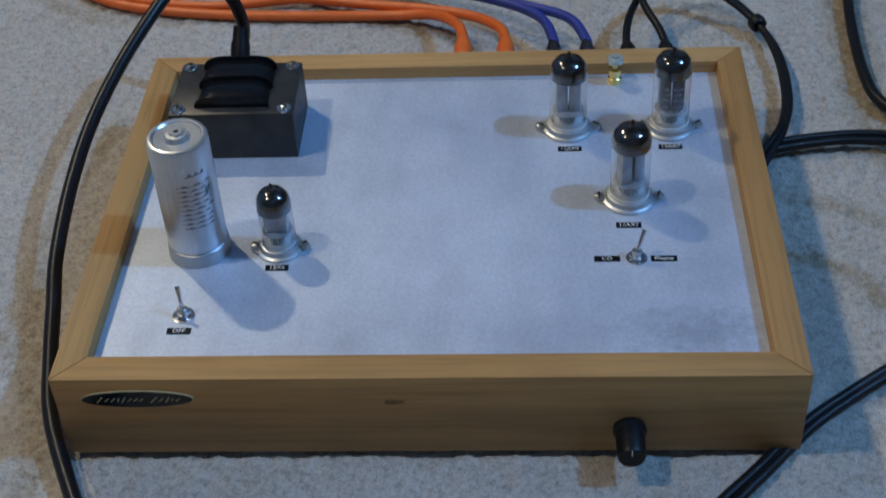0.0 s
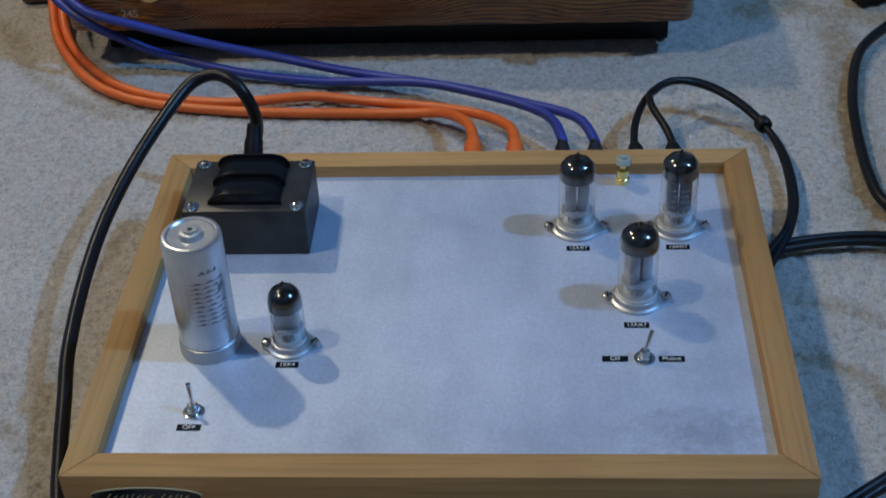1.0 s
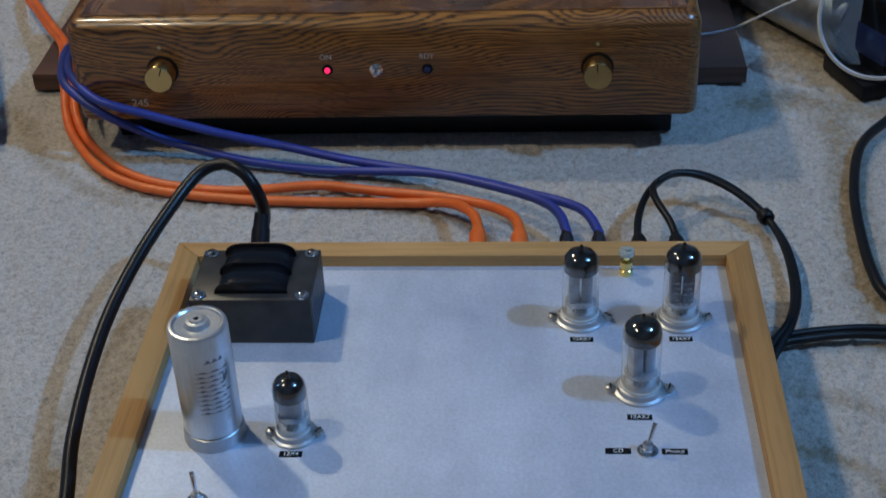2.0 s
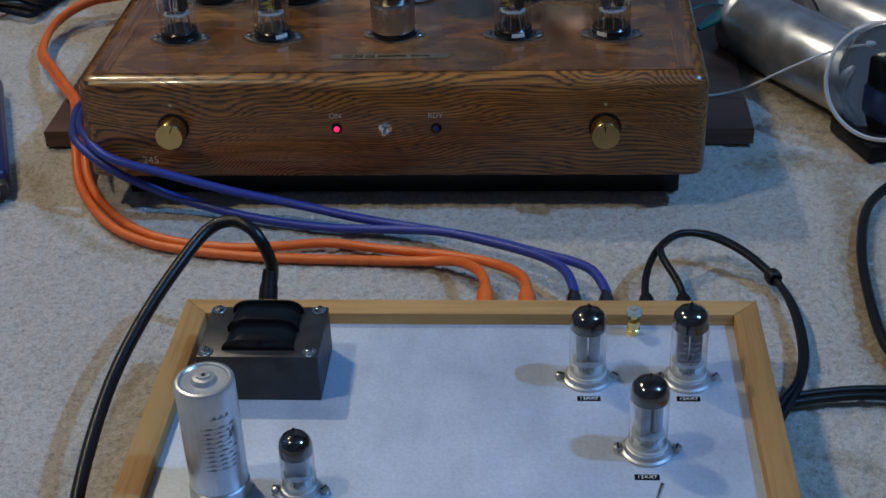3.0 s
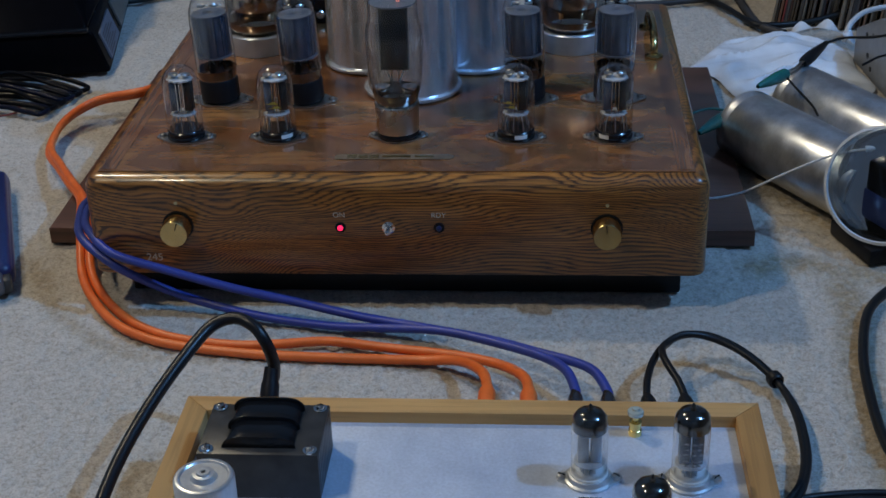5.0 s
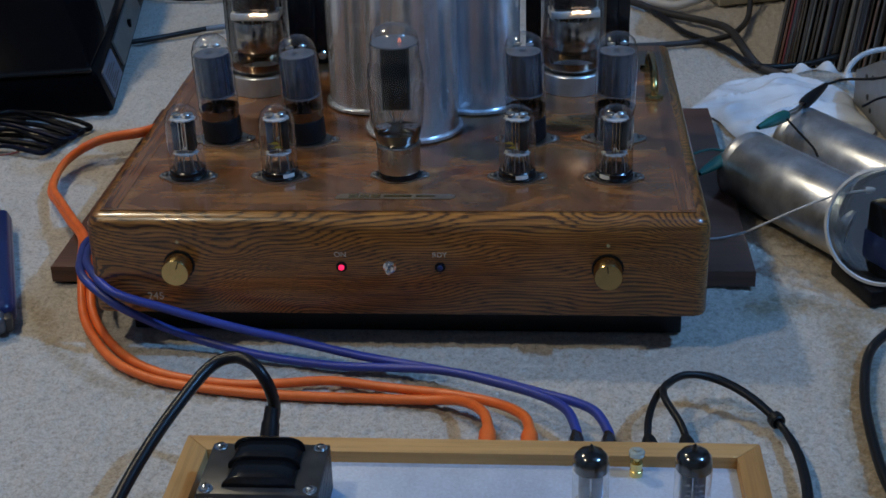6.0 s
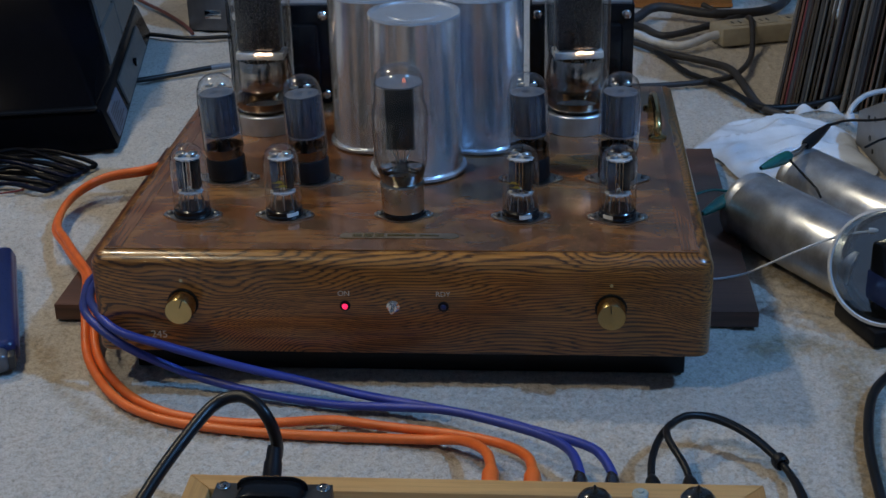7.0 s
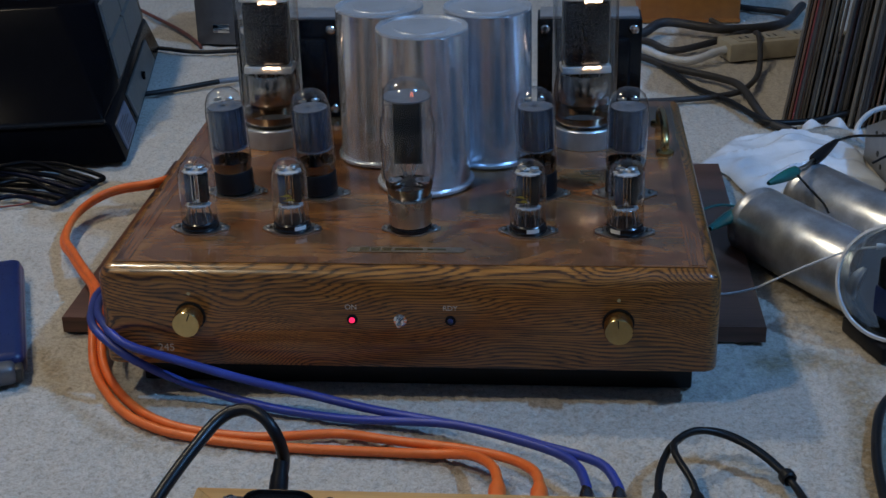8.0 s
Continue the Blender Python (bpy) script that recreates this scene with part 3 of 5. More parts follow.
# earth terminal: gold post under a clear cap
post = lathe([(0.0045, 0), (0.0045, 0.004), (0.0038, 0.0045), (0.0038, 0.008), (0.0044, 0.0085), (0.0044, 0.0105), (0.0022, 0.011), (0.0022, 0.0155), (0.003, 0.016), (0, 0.016)], 28)
post.transform(Matrix.Translation((0.1142, 0.2795, PZ)))
post_ob = part("earth_terminal", post, GOLD, pre, "gold-plated earth terminal")
cap_disc = lathe([(0.003, 0.0160), (0.0054, 0.0163), (0.0056, 0.0185), (0.005, 0.0193), (0.0025, 0.0197), (0.0022, 0.0212), (0, 0.0213)], 28)
cap_disc.transform(Matrix.Translation((0.1142, 0.2795, PZ)))
part("terminal_cap", cap_disc, plain("pale_green_metal", (0.52, 0.56, 0.50), 0.25, 0.5), post_ob)

# knots in the frame
KNOT = plain("wood_knot", (0.22, 0.115, 0.040), 0.6, vary=0.4, scale=300)
side_knot = lathe([(0.0026, 0), (0.0022, 0.0004), (0, 0.0005)], 14)
side_knot.transform(Matrix.Translation((W, 0.143, 0.052)) @ pose(0, 0, 0, 0, 90, 0))
part("knot", side_knot, BOARD, pre)
for kx, kz, kr in ((-0.0185, 0.0425, 0.0026), (-0.0140, 0.0428, 0.0016)):
    spot = prism(ellipse(kr * 1.5, kr * 0.8, 20), 0, 0.00012)
    spot.transform(Matrix.Translation((kx, 0.0, kz)) @ pose(0, 0, 0, 90, 0, 0))
    part("knot", spot, KNOT, pre, smooth=False)


# ---- valves ----
def shell(profile, n=40):
    return lathe(profile, n)


def ragged_band(bm, r, a0, a1, z, height, n):
    """One worn line of print bent round a cylinder: a strip of uneven height."""
    low = [bm.verts.new((r * math.cos(a), r * math.sin(a), z)) for a in np.linspace(a0, a1, 2 * n)]
    high = [bm.verts.new((v.co.x, v.co.y, z + height * (1.0 if (k * 7 // 3) % 2 else 0.3))) for k, v in enumerate(low)]
    for k in range(2 * n - 1):
        bm.faces.new((low[k], low[k + 1], high[k + 1], high[k]))


def small_valve(place, group, tall=0.0, dark=ANODE, glow=False, label="small clear glass valve with silvered dome and tip"):
    """A nine-pin or seven-pin valve: bare glass, mirrored dome, tip, anode, mica discs and pins."""
    r = 0.0102 if glow else 0.0118
    z0, top = 0.0078, 0.0465 + tall
    v = thing("vacuum_tube", place, label, "vacuum tube", group)
    glass_ob = part("envelope", shell([(r * 0.9, z0 - 0.002), (r, z0), (r, top - 0.009), (r * 0.93, top - 0.0045), (r * 0.74, top - 0.0015), (r * 0.4, top), (0.0022, top + 0.0006)], 40), TUBE_GLASS, v)
    g = r - 0.0003
    part("getter_dome", shell([(g, top - 0.0130), (g, top - 0.009), (g * 0.93, top - 0.0047), (g * 0.74, top - 0.0017), (g * 0.4, top - 0.0002), (0.0018, top)], 40), GETTER, glass_ob, "dark mirror getter film")
    part("tip", lathe([(0.0022, top), (0.0015, top + 0.002), (0.0011, top + 0.0042), (0.0005, top + 0.0052), (0, top + 0.0054)], 14), GETTER, glass_ob)
    for z in (z0 + 0.007, top - 0.013):
        part("mica", lathe([(r * 0.86, z), (r * 0.86, z + 0.0006), (0, z + 0.0006)], 20), MICA, v)
    for s in (-1, 1) if not glow else (0,):
        w = 0.0036 if s else 0.0070
        part("anode", box(s * 0.0042 - w, s * 0.0042 + w, -0.0042, 0.0042, z0 + 0.0078, top - 0.0132, 0.0012), dark, v)
    part("getter_ring", lathe([(0.004, top - 0.0075), (0.0046, top - 0.007), (0.004, top - 0.0065)], 16), STEEL, v)
    for i in range(9):
        a = 2 * math.pi * (i + 0.3) / 9.6
        part("pin", hose([(0.0058 * math.cos(a), 0.0058 * math.sin(a), z0 - 0.001), (0.0058 * math.cos(a), 0.0058 * math.sin(a), z0 + 0.0072)], 0.00045, 6, straight=True), STEEL, v)
    if glow:
        part("heater", hose([(0.0002, -0.0062, top - 0.0136), (0.0002, -0.0075, top - 0.0131), (0.0014, -0.0078, top - 0.0136)], 0.0005, 6), HEATER, v)
    return v


v1 = small_valve((*V1, PZ), "preamplifier valves", 0.007, ANODE_PALE)
copy_thing(v1, Matrix.Translation((*V3, PZ)) @ pose(0, 0, 0, 0, 0, 25))
v2 = small_valve((*V2, PZ), "preamplifier valves", 0.009, ANODE, label="small glass valve with dark anode and worn white print")
for i, (z, w) in enumerate([(0.036, 0.012), (0.032, 0.010), (0.028, 0.013), (0.023, 0.012), (0.0195, 0.010)]):
    bm = bmesh.new()
    r, a0, a1 = 0.01192, -math.pi / 2 - w / 0.021, -math.pi / 2 + w / 0.021
    ragged_band(bm, r, a0, a1, z, 0.0016, 10)
    part("printed_line", bm, WORN_PRINT, v2)
small_valve((*X4, PZ), "preamplifier valves", -0.003, ANODE_PALE, True, "small rectifier valve, heater faintly glowing below silvered dome")

# ---- smoothing capacitor ----
cap = thing("capacitor", (-0.1388, 0.1152, PZ), "tall aluminium can capacitor with grey print", "capacitor")
RC, HC = 0.0174, 0.0833
can = part("can", lathe([(RC, 0.010), (RC, HC - 0.0022), (RC - 0.0007, HC - 0.0006), (RC - 0.002, HC), (RC - 0.0032, HC - 0.0002), (RC - 0.0042, HC - 0.0012), (0.0078, HC - 0.0014), (0.0070, HC - 0.0002), (0.0062, HC + 0.0012), (0.0040, HC + 0.0014), (0.0036, HC + 0.0026), (0.0016, HC + 0.0026), (0.0012, HC + 0.001), (0, HC + 0.001)], 56), CAP_METAL, cap)
part("collar", lathe([(RC + 0.0010, 0), (RC + 0.0012, 0.001), (RC + 0.0008, 0.002), (RC + 0.0007, 0.0075), (RC + 0.0004, 0.0085), (RC - 0.0009, 0.0093), (RC - 0.0009, 0.0104)], 56), ZINC, cap, "rolled aluminium foot collar")
part("vent", lathe([(0.0011, HC + 0.001), (0.0011, HC + 0.0021), (0, HC + 0.0021)], 16), BLACK_PLASTIC, cap)
GREY_PRINT = plain("grey_print", (0.20, 0.205, 0.215), 0.45, 0.5, 0.5, 500)
random.seed(8)
for row in range(12):
    z = 0.0655 - row * 0.0033
    if row == 1:
        continue
    bm = bmesh.new()
    a, stop = -1.66 + (0.35 if row == 0 else 0.0), -0.55 + random.uniform(-0.15, 0.1)
    ragged_band(bm, RC + 0.0001, a, stop, z, 0.0013 if row else 0.0024, 9)
    part("printed_line", bm, GREY_PRINT, can, smooth=False)
patch = bmesh.new()
patch.faces.new([patch.verts.new(((RC + 0.00012) * math.cos(a), (RC + 0.00012) * math.sin(a), z)) for a, z in ((-0.72, 0.049), (-0.62, 0.050), (-0.50, 0.054), (-0.52, 0.057), (-0.62, 0.0545), (-0.70, 0.0555))])
part("printed_mark", patch, GREY_PRINT, can, smooth=False)

# ---- mains transformer ----
tx = thing("transformer", (-0.1293, 0.2305, PZ), "open-frame mains transformer, grey iron core with black coil", "transformer")
X, Y, Z = 0.0392, 0.0285, 0.0345
part("core", box(-X, X, -Y, Y, 0, Z, 0.0008), GREY_IRON, tx, "grey lacquered laminated core")
for y in np.linspace(-Y + 0.006, Y - 0.006, 9):
    for s in (-1, 1):
        part("lamination", box(s * X - 0.0002, s * X + 0.0002, y - 0.0022, y + 0.0022, 0.0015, Z - 0.0015), GREY_IRON, tx, smooth=False)


def coil_half(y0, y1, zt, x=0.0246, r=0.013):
    """One flange or winding of the coil bobbin, arched over the core's top."""
    out = [(-x, Z - 0.002)]
    out += [(-x + r - r * math.cos(a), zt - r * 0.62 + r * 0.62 * math.sin(a)) for a in np.linspace(0.15, math.pi / 2, 8)]
    out += [(x - r + r * math.sin(a), zt - r * 0.62 + r * 0.62 * math.cos(a)) for a in np.linspace(0, math.pi / 2 - 0.15, 8)]
    out += [(x, Z - 0.002)]
    bm = prism(out, 0, y1 - y0, 0.0005)
    bm.transform(Matrix.Translation((0, y1, 0)) @ pose(0, 0, 0, 90, 0, 0))
    return bm


for y0, y1, zt, x in ((-0.0215, -0.0200, Z + 0.0085, 0.0238), (-0.0008, 0.0008, Z + 0.0100, 0.0238), (0.0200, 0.0215, Z + 0.0105, 0.0238)):
    part("bobbin_flange", coil_half(y0, y1, zt, x), BLACK_GLOSS, tx)
for y0, y1, zt, x in ((-0.0200, -0.0008, Z + 0.0072, 0.0226), (0.0008, 0.0200, Z + 0.0082, 0.0226)):
    part("coil", coil_half(y0, y1, zt, x), BLACK_GLOSS, tx, "coil wrapped in glossy black tape")
for sx in (-1, 1):
    for sy in (-1, 1):
        part("washer", lathe([(0.0046, Z), (0.0046, Z + 0.0007), (0.002, Z + 0.0008), (0, Z + 0.0008)], 20, m=Matrix.Translation((sx * 0.0335, sy * 0.0235, 0))), CHROME, tx)
        screw(tx, sx * 0.0335, sy * 0.0235, Z + 0.0008, 0.0030, CHROME)


# ---- the power amplifier ----
AX0, AX1, AY0, AY1, AZ0, AZ1 = -0.3385, 0.1885, 0.535, 1.005, 0.034, 0.1262
board = thing("shelf_board", (-0.08, 0.8, 0), "dark brown board lying under the power amplifier", "board")
part("panel", box(-0.340, 0.326, -0.145, 0.285, 0.001, 0.0178, 0.001), BOARD, board)
part("edging", box(-0.3402, 0.3262, -0.1462, -0.1450, 0.0015, 0.0174), BOARD, board)

amp = thing("power_amplifier", (0, 0, 0), "valve power amplifier in glossy dark oak cabinet", "amplifier")


def cabinet_body():
    """The cabinet: rounded front edges and corners, grain running across."""
    bm = box(AX0, AX1, AY0, AY1, AZ0, AZ1 - 0.0012)
    edges = [e for e in bm.edges if max(v.co.z for v in e.verts) > 0.1 and ((e.verts[0].co.y < AY0 + 0.01 and e.verts[1].co.y < AY0 + 0.01) or abs(e.verts[0].co.y - e.verts[1].co.y) > 0.1 or abs(e.verts[0].co.z - e.verts[1].co.z) < 1e-6 and e.verts[0].co.z > 0.1)]
    bmesh.ops.bevel(bm, geom=edges, offset=0.013, segments=6, affect="EDGES", profile=0.5)
    low = [e for e in bm.edges if max(v.co.z for v in e.verts) < AZ0 + 0.001]
    bmesh.ops.bevel(bm, geom=low, offset=0.0018, segments=2, affect="EDGES", profile=0.5)
    return bm


cabinet = part("cabinet", cabinet_body(), OAK, amp, "glossy dark oak cabinet with rounded edges")
cabinet.data.materials.append(OAK_SIDE)
for face in cabinet.data.polygons:
    if not AX0 + 0.004 < face.center.x < AX1 - 0.004:
        face.material_index = 1
part("top_panel", box(AX0 + 0.0125, AX1 - 0.0125, AY0 + 0.013, AY1 - 0.013, AZ1 - 0.0014, AZ1 - 0.0004), BURL, amp, "glossy dark veneer top", smooth=False)
for b in ((AX0 + 0.014, AX0 + 0.027, AY0 + 0.016, AY1 - 0.016), (AX1 - 0.027, AX1 - 0.014, AY0 + 0.016, AY1 - 0.016)):
    part("inlay_strip", box(*b, AZ1 - 0.0006, AZ1), INLAY, amp, smooth=False)
for x in (-0.29, 0.14):
    for y in (0.70, 0.96):
        part("foot", lathe([(0.016, 0.0178), (0.017, 0.02), (0.018, AZ0)], 24, m=Matrix.Translation((x, y, 0))), SOFT_BLACK, amp)
# black block put where only shade lies under the overhanging front
part("plinth", box(-0.316, 0.171, 0.567, 0.622, 0.0, AZ0 + 0.002, 0.002), SOFT_BLACK, amp, "black block standing in for the shadow under the cabinet")
for x, z, turn in ((-0.2590, 0.0808, -20), (0.1040, 0.0795, 5)):
    m = Matrix.Translation((x, AY0, z)) @ pose(0, 0, 0, 90, 0, 0)
    esc = part("knob_recess", lathe([(0.0134, 0), (0.0134, 0.0006), (0, 0.0006)], 36, m=m), BLACK_PLASTIC, amp)
    k = part("control_knob", lathe([(0.0119, 0.0006), (0.0119, 0.0165), (0.0113, 0.0176), (0.0, 0.0176)], 44, m=m), BRASS, amp, "solid brass control knob")
    line = box(-0.0004, 0.0004, 0.004, 0.0112, 0.0175, 0.0178)
    line.transform(m @ pose(0, 0, 0, 0, 0, turn))
    part("pointer_line", line, BLACK_PLASTIC, k, smooth=False)
    dot = lathe([(0.0015, 0), (0.0015, 0.0003), (0, 0.0003)], 12, m=Matrix.Translation((x, AY0, z + 0.021)) @ pose(0, 0, 0, 90, 0, 0))
    part("scale_dot", dot, CREAM, amp, smooth=False)
for x, mat_, lens in ((-0.1197, BLACK_PLASTIC, RED_LED), (-0.0362, BLACK_PLASTIC, NAVY)):
    m = Matrix.Translation((x, AY0, 0.0798)) @ pose(0, 0, 0, 90, 0, 0)
    ring = part("indicator", lathe([(0.0046, 0), (0.0046, 0.001), (0.0034, 0.0016), (0, 0.0016)], 24, m=m), mat_, amp, "small indicator lamp")
    part("lens", lathe([(0.0024, 0.001), (0.0024, 0.0026), (0.0015, 0.0034), (0, 0.0037)], 20, m=m), lens, ring)
m = Matrix.Translation((-0.0788, AY0, 0.0798)) @ pose(0, 0, 0, 90, 0, 0)
btn = part("standby_switch", lathe([(0.0056, 0), (0.0056, 0.0012), (0.0036, 0.0018), (0.0034, 0.005), (0, 0.005)], 24, m=m), CHROME, amp, "small chrome toggle")
part("lever", lathe([(0.0014, 0), (0.0021, 0.010), (0, 0.0112)], 14, m=aim((-0.0788, AY0 - 0.004, 0.0798), (-0.0786, AY0 - 0.0135, 0.0812))), CHROME, btn)
flat = pose(0, 0, 0, 90, 0, 0)
for text, x, z, size in (("ON", -0.1205, 0.0910, 0.0066), ("RDY", -0.0365, 0.0910, 0.0064), ("245", -0.2830, 0.0500, 0.0098)):
    part("lettering", lettering(text, size, Matrix.Translation((x, AY0 - 0.0001, z)) @ flat), DIM_PRINT, amp, smooth=False)

# engraved plate on the top
np_ob = part("name_plate", prism([(-0.051, -0.0052), (0.047, -0.0052), (0.051, -0.002), (0.051, 0.002), (0.047, 0.0052), (-0.047, 0.0052), (-0.051, 0.002)], 0, 0.0006), plain("bronze_plate", (0.20, 0.155, 0.105), 0.4, 0.5), amp, "small bronze name plate")
np_ob.location = (-0.0762, 0.5765, AZ1 - 0.0003)
for x, w, d in ((-0.036, 0.008, 0.0066), (-0.0265, 0.008, 0.0066), (-0.017, 0.008, 0.0066), (0.002, 0.024, 0.0038), (0.026, 0.016, 0.003)):
    part("stroke", box(x - w / 2, x + w / 2, -d / 2, d / 2, 0.0006, 0.0009), BRASS, np_ob, smooth=False)

# lifting handle
hx = 0.1600
handle = part("handle", hose([(hx, 0.822, AZ1), (hx, 0.823, AZ1 + 0.010), (hx, 0.833, AZ1 + 0.018), (hx, 0.852, AZ1 + 0.022), (hx, 0.885, AZ1 + 0.022), (hx, 0.904, AZ1 + 0.018), (hx, 0.914, AZ1 + 0.010), (hx, 0.915, AZ1)], 0.0040, 16), BRASS, amp, "polished brass lifting handle")
for y in (0.822, 0.915):
    part("handle_foot", lathe([(0.009, 0), (0.009, 0.002), (0.006, 0.004), (0, 0.004)], 24, m=Matrix.Translation((hx, y, AZ1))), BRASS, handle)


def valve_plate(x, y, r):
    """A diamond mounting plate with two screws."""
    e = r * 1.58
    bm = prism([(-e, -0.003), (-e + 0.003, -0.0055), (-r * 0.55, -r * 1.02), (r * 0.55, -r * 1.02), (e - 0.003, -0.0055), (e, -0.003), (e, 0.003), (e - 0.003, 0.0055), (r * 0.55, r * 1.02), (-r * 0.55, r * 1.02), (-e + 0.003, 0.0055), (-e, 0.003)], 0, 0.0012)
    bm.transform(Matrix.Translation((x, y, AZ1)))
    part("socket_plate", bm, STEEL, amp, "steel diamond-shaped socket plate")
    for s in (-1, 1):
        screw(amp, x + s * (e - 0.005), y, AZ1 + 0.0012, 0.0032, STEEL)


ROW1 = [(-0.2660, 0.620), (-0.1830, 0.6205), (-0.0768, 0.6225), (0.0270, 0.620), (0.1115, 0.6195)]
ROW2 = [(-0.2530, 0.710), (-0.1725, 0.707), (0.0345, 0.710), (0.1150, 0.711)]
for x, y in ROW1:
    valve_plate(x, y, 0.0165)
for x, y in ROW2:
    valve_plate(x, y, 0.019)


def front_valve(label):
    """A short clear valve in a black socket ring."""
    v = thing("vacuum_tube", (0, 0, 0), label, "vacuum tube", "front row valves")
    part("socket", lathe([(0.0165, 0.0012), (0.0168, 0.0030), (0.0160, 0.0042), (0.0161, 0.0072), (0.0150, 0.0082), (0, 0.0082)], 36), BLACK_GLOSS, v, "black socket ring")
    r = 0.0160
    part("envelope", shell([(r * 0.93, 0.0075), (r, 0.010), (r, 0.044), (r * 0.95, 0.051), (r * 0.8, 0.0565), (r * 0.5, 0.0602), (r * 0.2, 0.0615), (0, 0.0617)], 40), TUBE_GLASS, v)
    for z in (0.0205, 0.0500):
        part("mica", prism([(0.0118 * (1 if k % 2 else 0.82) * math.cos(2 * math.pi * k / 24), 0.0105 * (1 if k % 2 else 0.88) * math.sin(2 * math.pi * k / 24)) for k in range(24)], z, z + 0.0011), MICA_WHITE, v)
    for s in (-1, 1):
        part("anode", box(s * 0.0058 - 0.0042, s * 0.0058 + 0.0042, -0.005, 0.005, 0.0240, 0.0484, 0.0014), ANODE_BLACK if s > 0 else ANODE_BLUE, v)
        part("getter_cup", lathe([(0.0035, 0.0530), (0.0042, 0.0535), (0.0042, 0.0547), (0, 0.0550)], 16, m=Matrix.Translation((s * 0.0055, 0, 0))), STEEL, v)
    for k in range(8):
        a = 2 * math.pi * k / 8
        part("lead", hose([(0.0115 * math.cos(a), 0.0115 * math.sin(a), 0.0082), (0.0108 * math.cos(a), 0.0108 * math.sin(a), 0.0145), (0.0085 * math.cos(a), 0.0085 * math.sin(a), 0.0207)], 0.0006, 6, 4), STEEL, v)
    for k in range(3):
        part("heater_support", box(-0.003 + k * 0.003 - 0.0003, -0.003 + k * 0.003 + 0.0003, -0.0060, -0.0052, 0.021, 0.0498), CHROME, v)
    return v


fv = front_valve("short clear glass valve in black socket ring")
fv.location, fv.scale = (*ROW1[0], AZ1), (1, 1, 1.09)
for i in (1, 3, 4):
    c = copy_thing(fv, Matrix.Translation((*ROW1[i], AZ1)) @ pose(0, 0, 0, 0, 0, (0, 12, 0, -10, 5)[i]))
    tagged(c, "short clear glass valve with white stripe on black socket")
    stripe = bmesh.new()
    a0, a1 = (-1.45, -0.75) if i != 4 else (-2.55, -1.95)
    for k in range(6):
        a, b = a0 + (a1 - a0) * k / 6, a0 + (a1 - a0) * (k + 1) / 6
        stripe.faces.new([stripe.verts.new((0.0165 * math.cos(t), 0.0165 * math.sin(t), z)) for t, z in ((a, 0.0036), (b, 0.0036), (b, 0.0070), (a, 0.0070))])
    part("white_stripe", stripe, WHITE_PRINT, c, smooth=False)
    if i in (1, 3):
        for z0, a0 in ((0.030, -2.0), (0.0335, -2.15)):
            mark = bmesh.new()
            ragged_band(mark, 0.01605, a0, a0 + 0.7, z0, 0.0022, 4)
            part("printed_line", mark, YELLOW_PRINT, c, "worn yellow print", smooth=False)


def octal_valve(label):
    """A taller valve with a black octal base, grey anode and shoulder dome."""
    v = thing("vacuum_tube", (0, 0, 0), label, "vacuum tube", "second row valves")
    part("base", lathe([(0.0165, 0.0012), (0.0182, 0.003), (0.0182, 0.019), (0.0172, 0.021), (0, 0.021)], 36), BLACK_PLASTIC, v, "black plastic base")
    r = 0.0188
    env = part("envelope", shell([(r * 0.9, 0.020), (r * 0.94, 0.024), (r, 0.030), (r, 0.073), (r * 0.95, 0.081), (r * 0.8, 0.088), (r * 0.5, 0.0923), (r * 0.2, 0.0937), (0, 0.094)], 40), TUBE_GLASS, v)
    part("mica", lathe([(0.0158, 0.077), (0.0158, 0.0776), (0, 0.0776)], 28), MICA_DIM, v)
    part("mica", lathe([(0.0166, 0.0405), (0.0166, 0.0417), (0, 0.0417)], 28), MICA_DIM, v)
    part("anode", lathe([(0.0150, 0.042), (0.0150, 0.0768), (0, 0.0768)], 32), ANODE_BLUE, v, "blue-grey metal anode")
    for s in (-1, 1):
        part("anode_fin", box(s * 0.0160 - 0.001, s * 0.0160 + 0.001, -0.0012, 0.0012, 0.0425, 0.0765), ANODE_BLUE, v)
        part("getter", lathe([(0.0034, 0.083), (0.004, 0.0838), (0, 0.0845)], 14, m=Matrix.Translation((s * 0.006, 0, 0))), STEEL, env)
    part("stem", lathe([(0.009, 0.021), (0.006, 0.029), (0.0055, 0.036), (0, 0.037)], 20), ANODE_BLACK, v)
    for k in range(6):
        a = 2 * math.pi * (k + 0.4) / 6
        part("lead", hose([(0.005 * math.cos(a), 0.005 * math.sin(a), 0.034), (0.011 * math.cos(a), 0.011 * math.sin(a), 0.0405)], 0.0006, 6, straight=True), STEEL, v)
    for k in range(7):
        a = math.pi + math.pi * (k + 0.5) / 7
        part("anode_rib", box(0.0150 * math.cos(a) - 0.0005, 0.0150 * math.cos(a) + 0.0005, 0.0150 * math.sin(a) - 0.0005, 0.0150 * math.sin(a) + 0.0005, 0.043, 0.076), ANODE_BLUE, v, smooth=False)
    part("base_film", shell([(r * 0.91, 0.0215), (r * 0.93, 0.024), (r * 0.985, 0.030)], 36), GETTER_BROWN, env)
    return v


ov = octal_valve("tall glass valve with blue-grey anode and black base")
ov.location, ov.rotation_euler, ov.scale = (*ROW2[0], AZ1), (0, radians(-2.6), 0), (1, 1, 1.10)
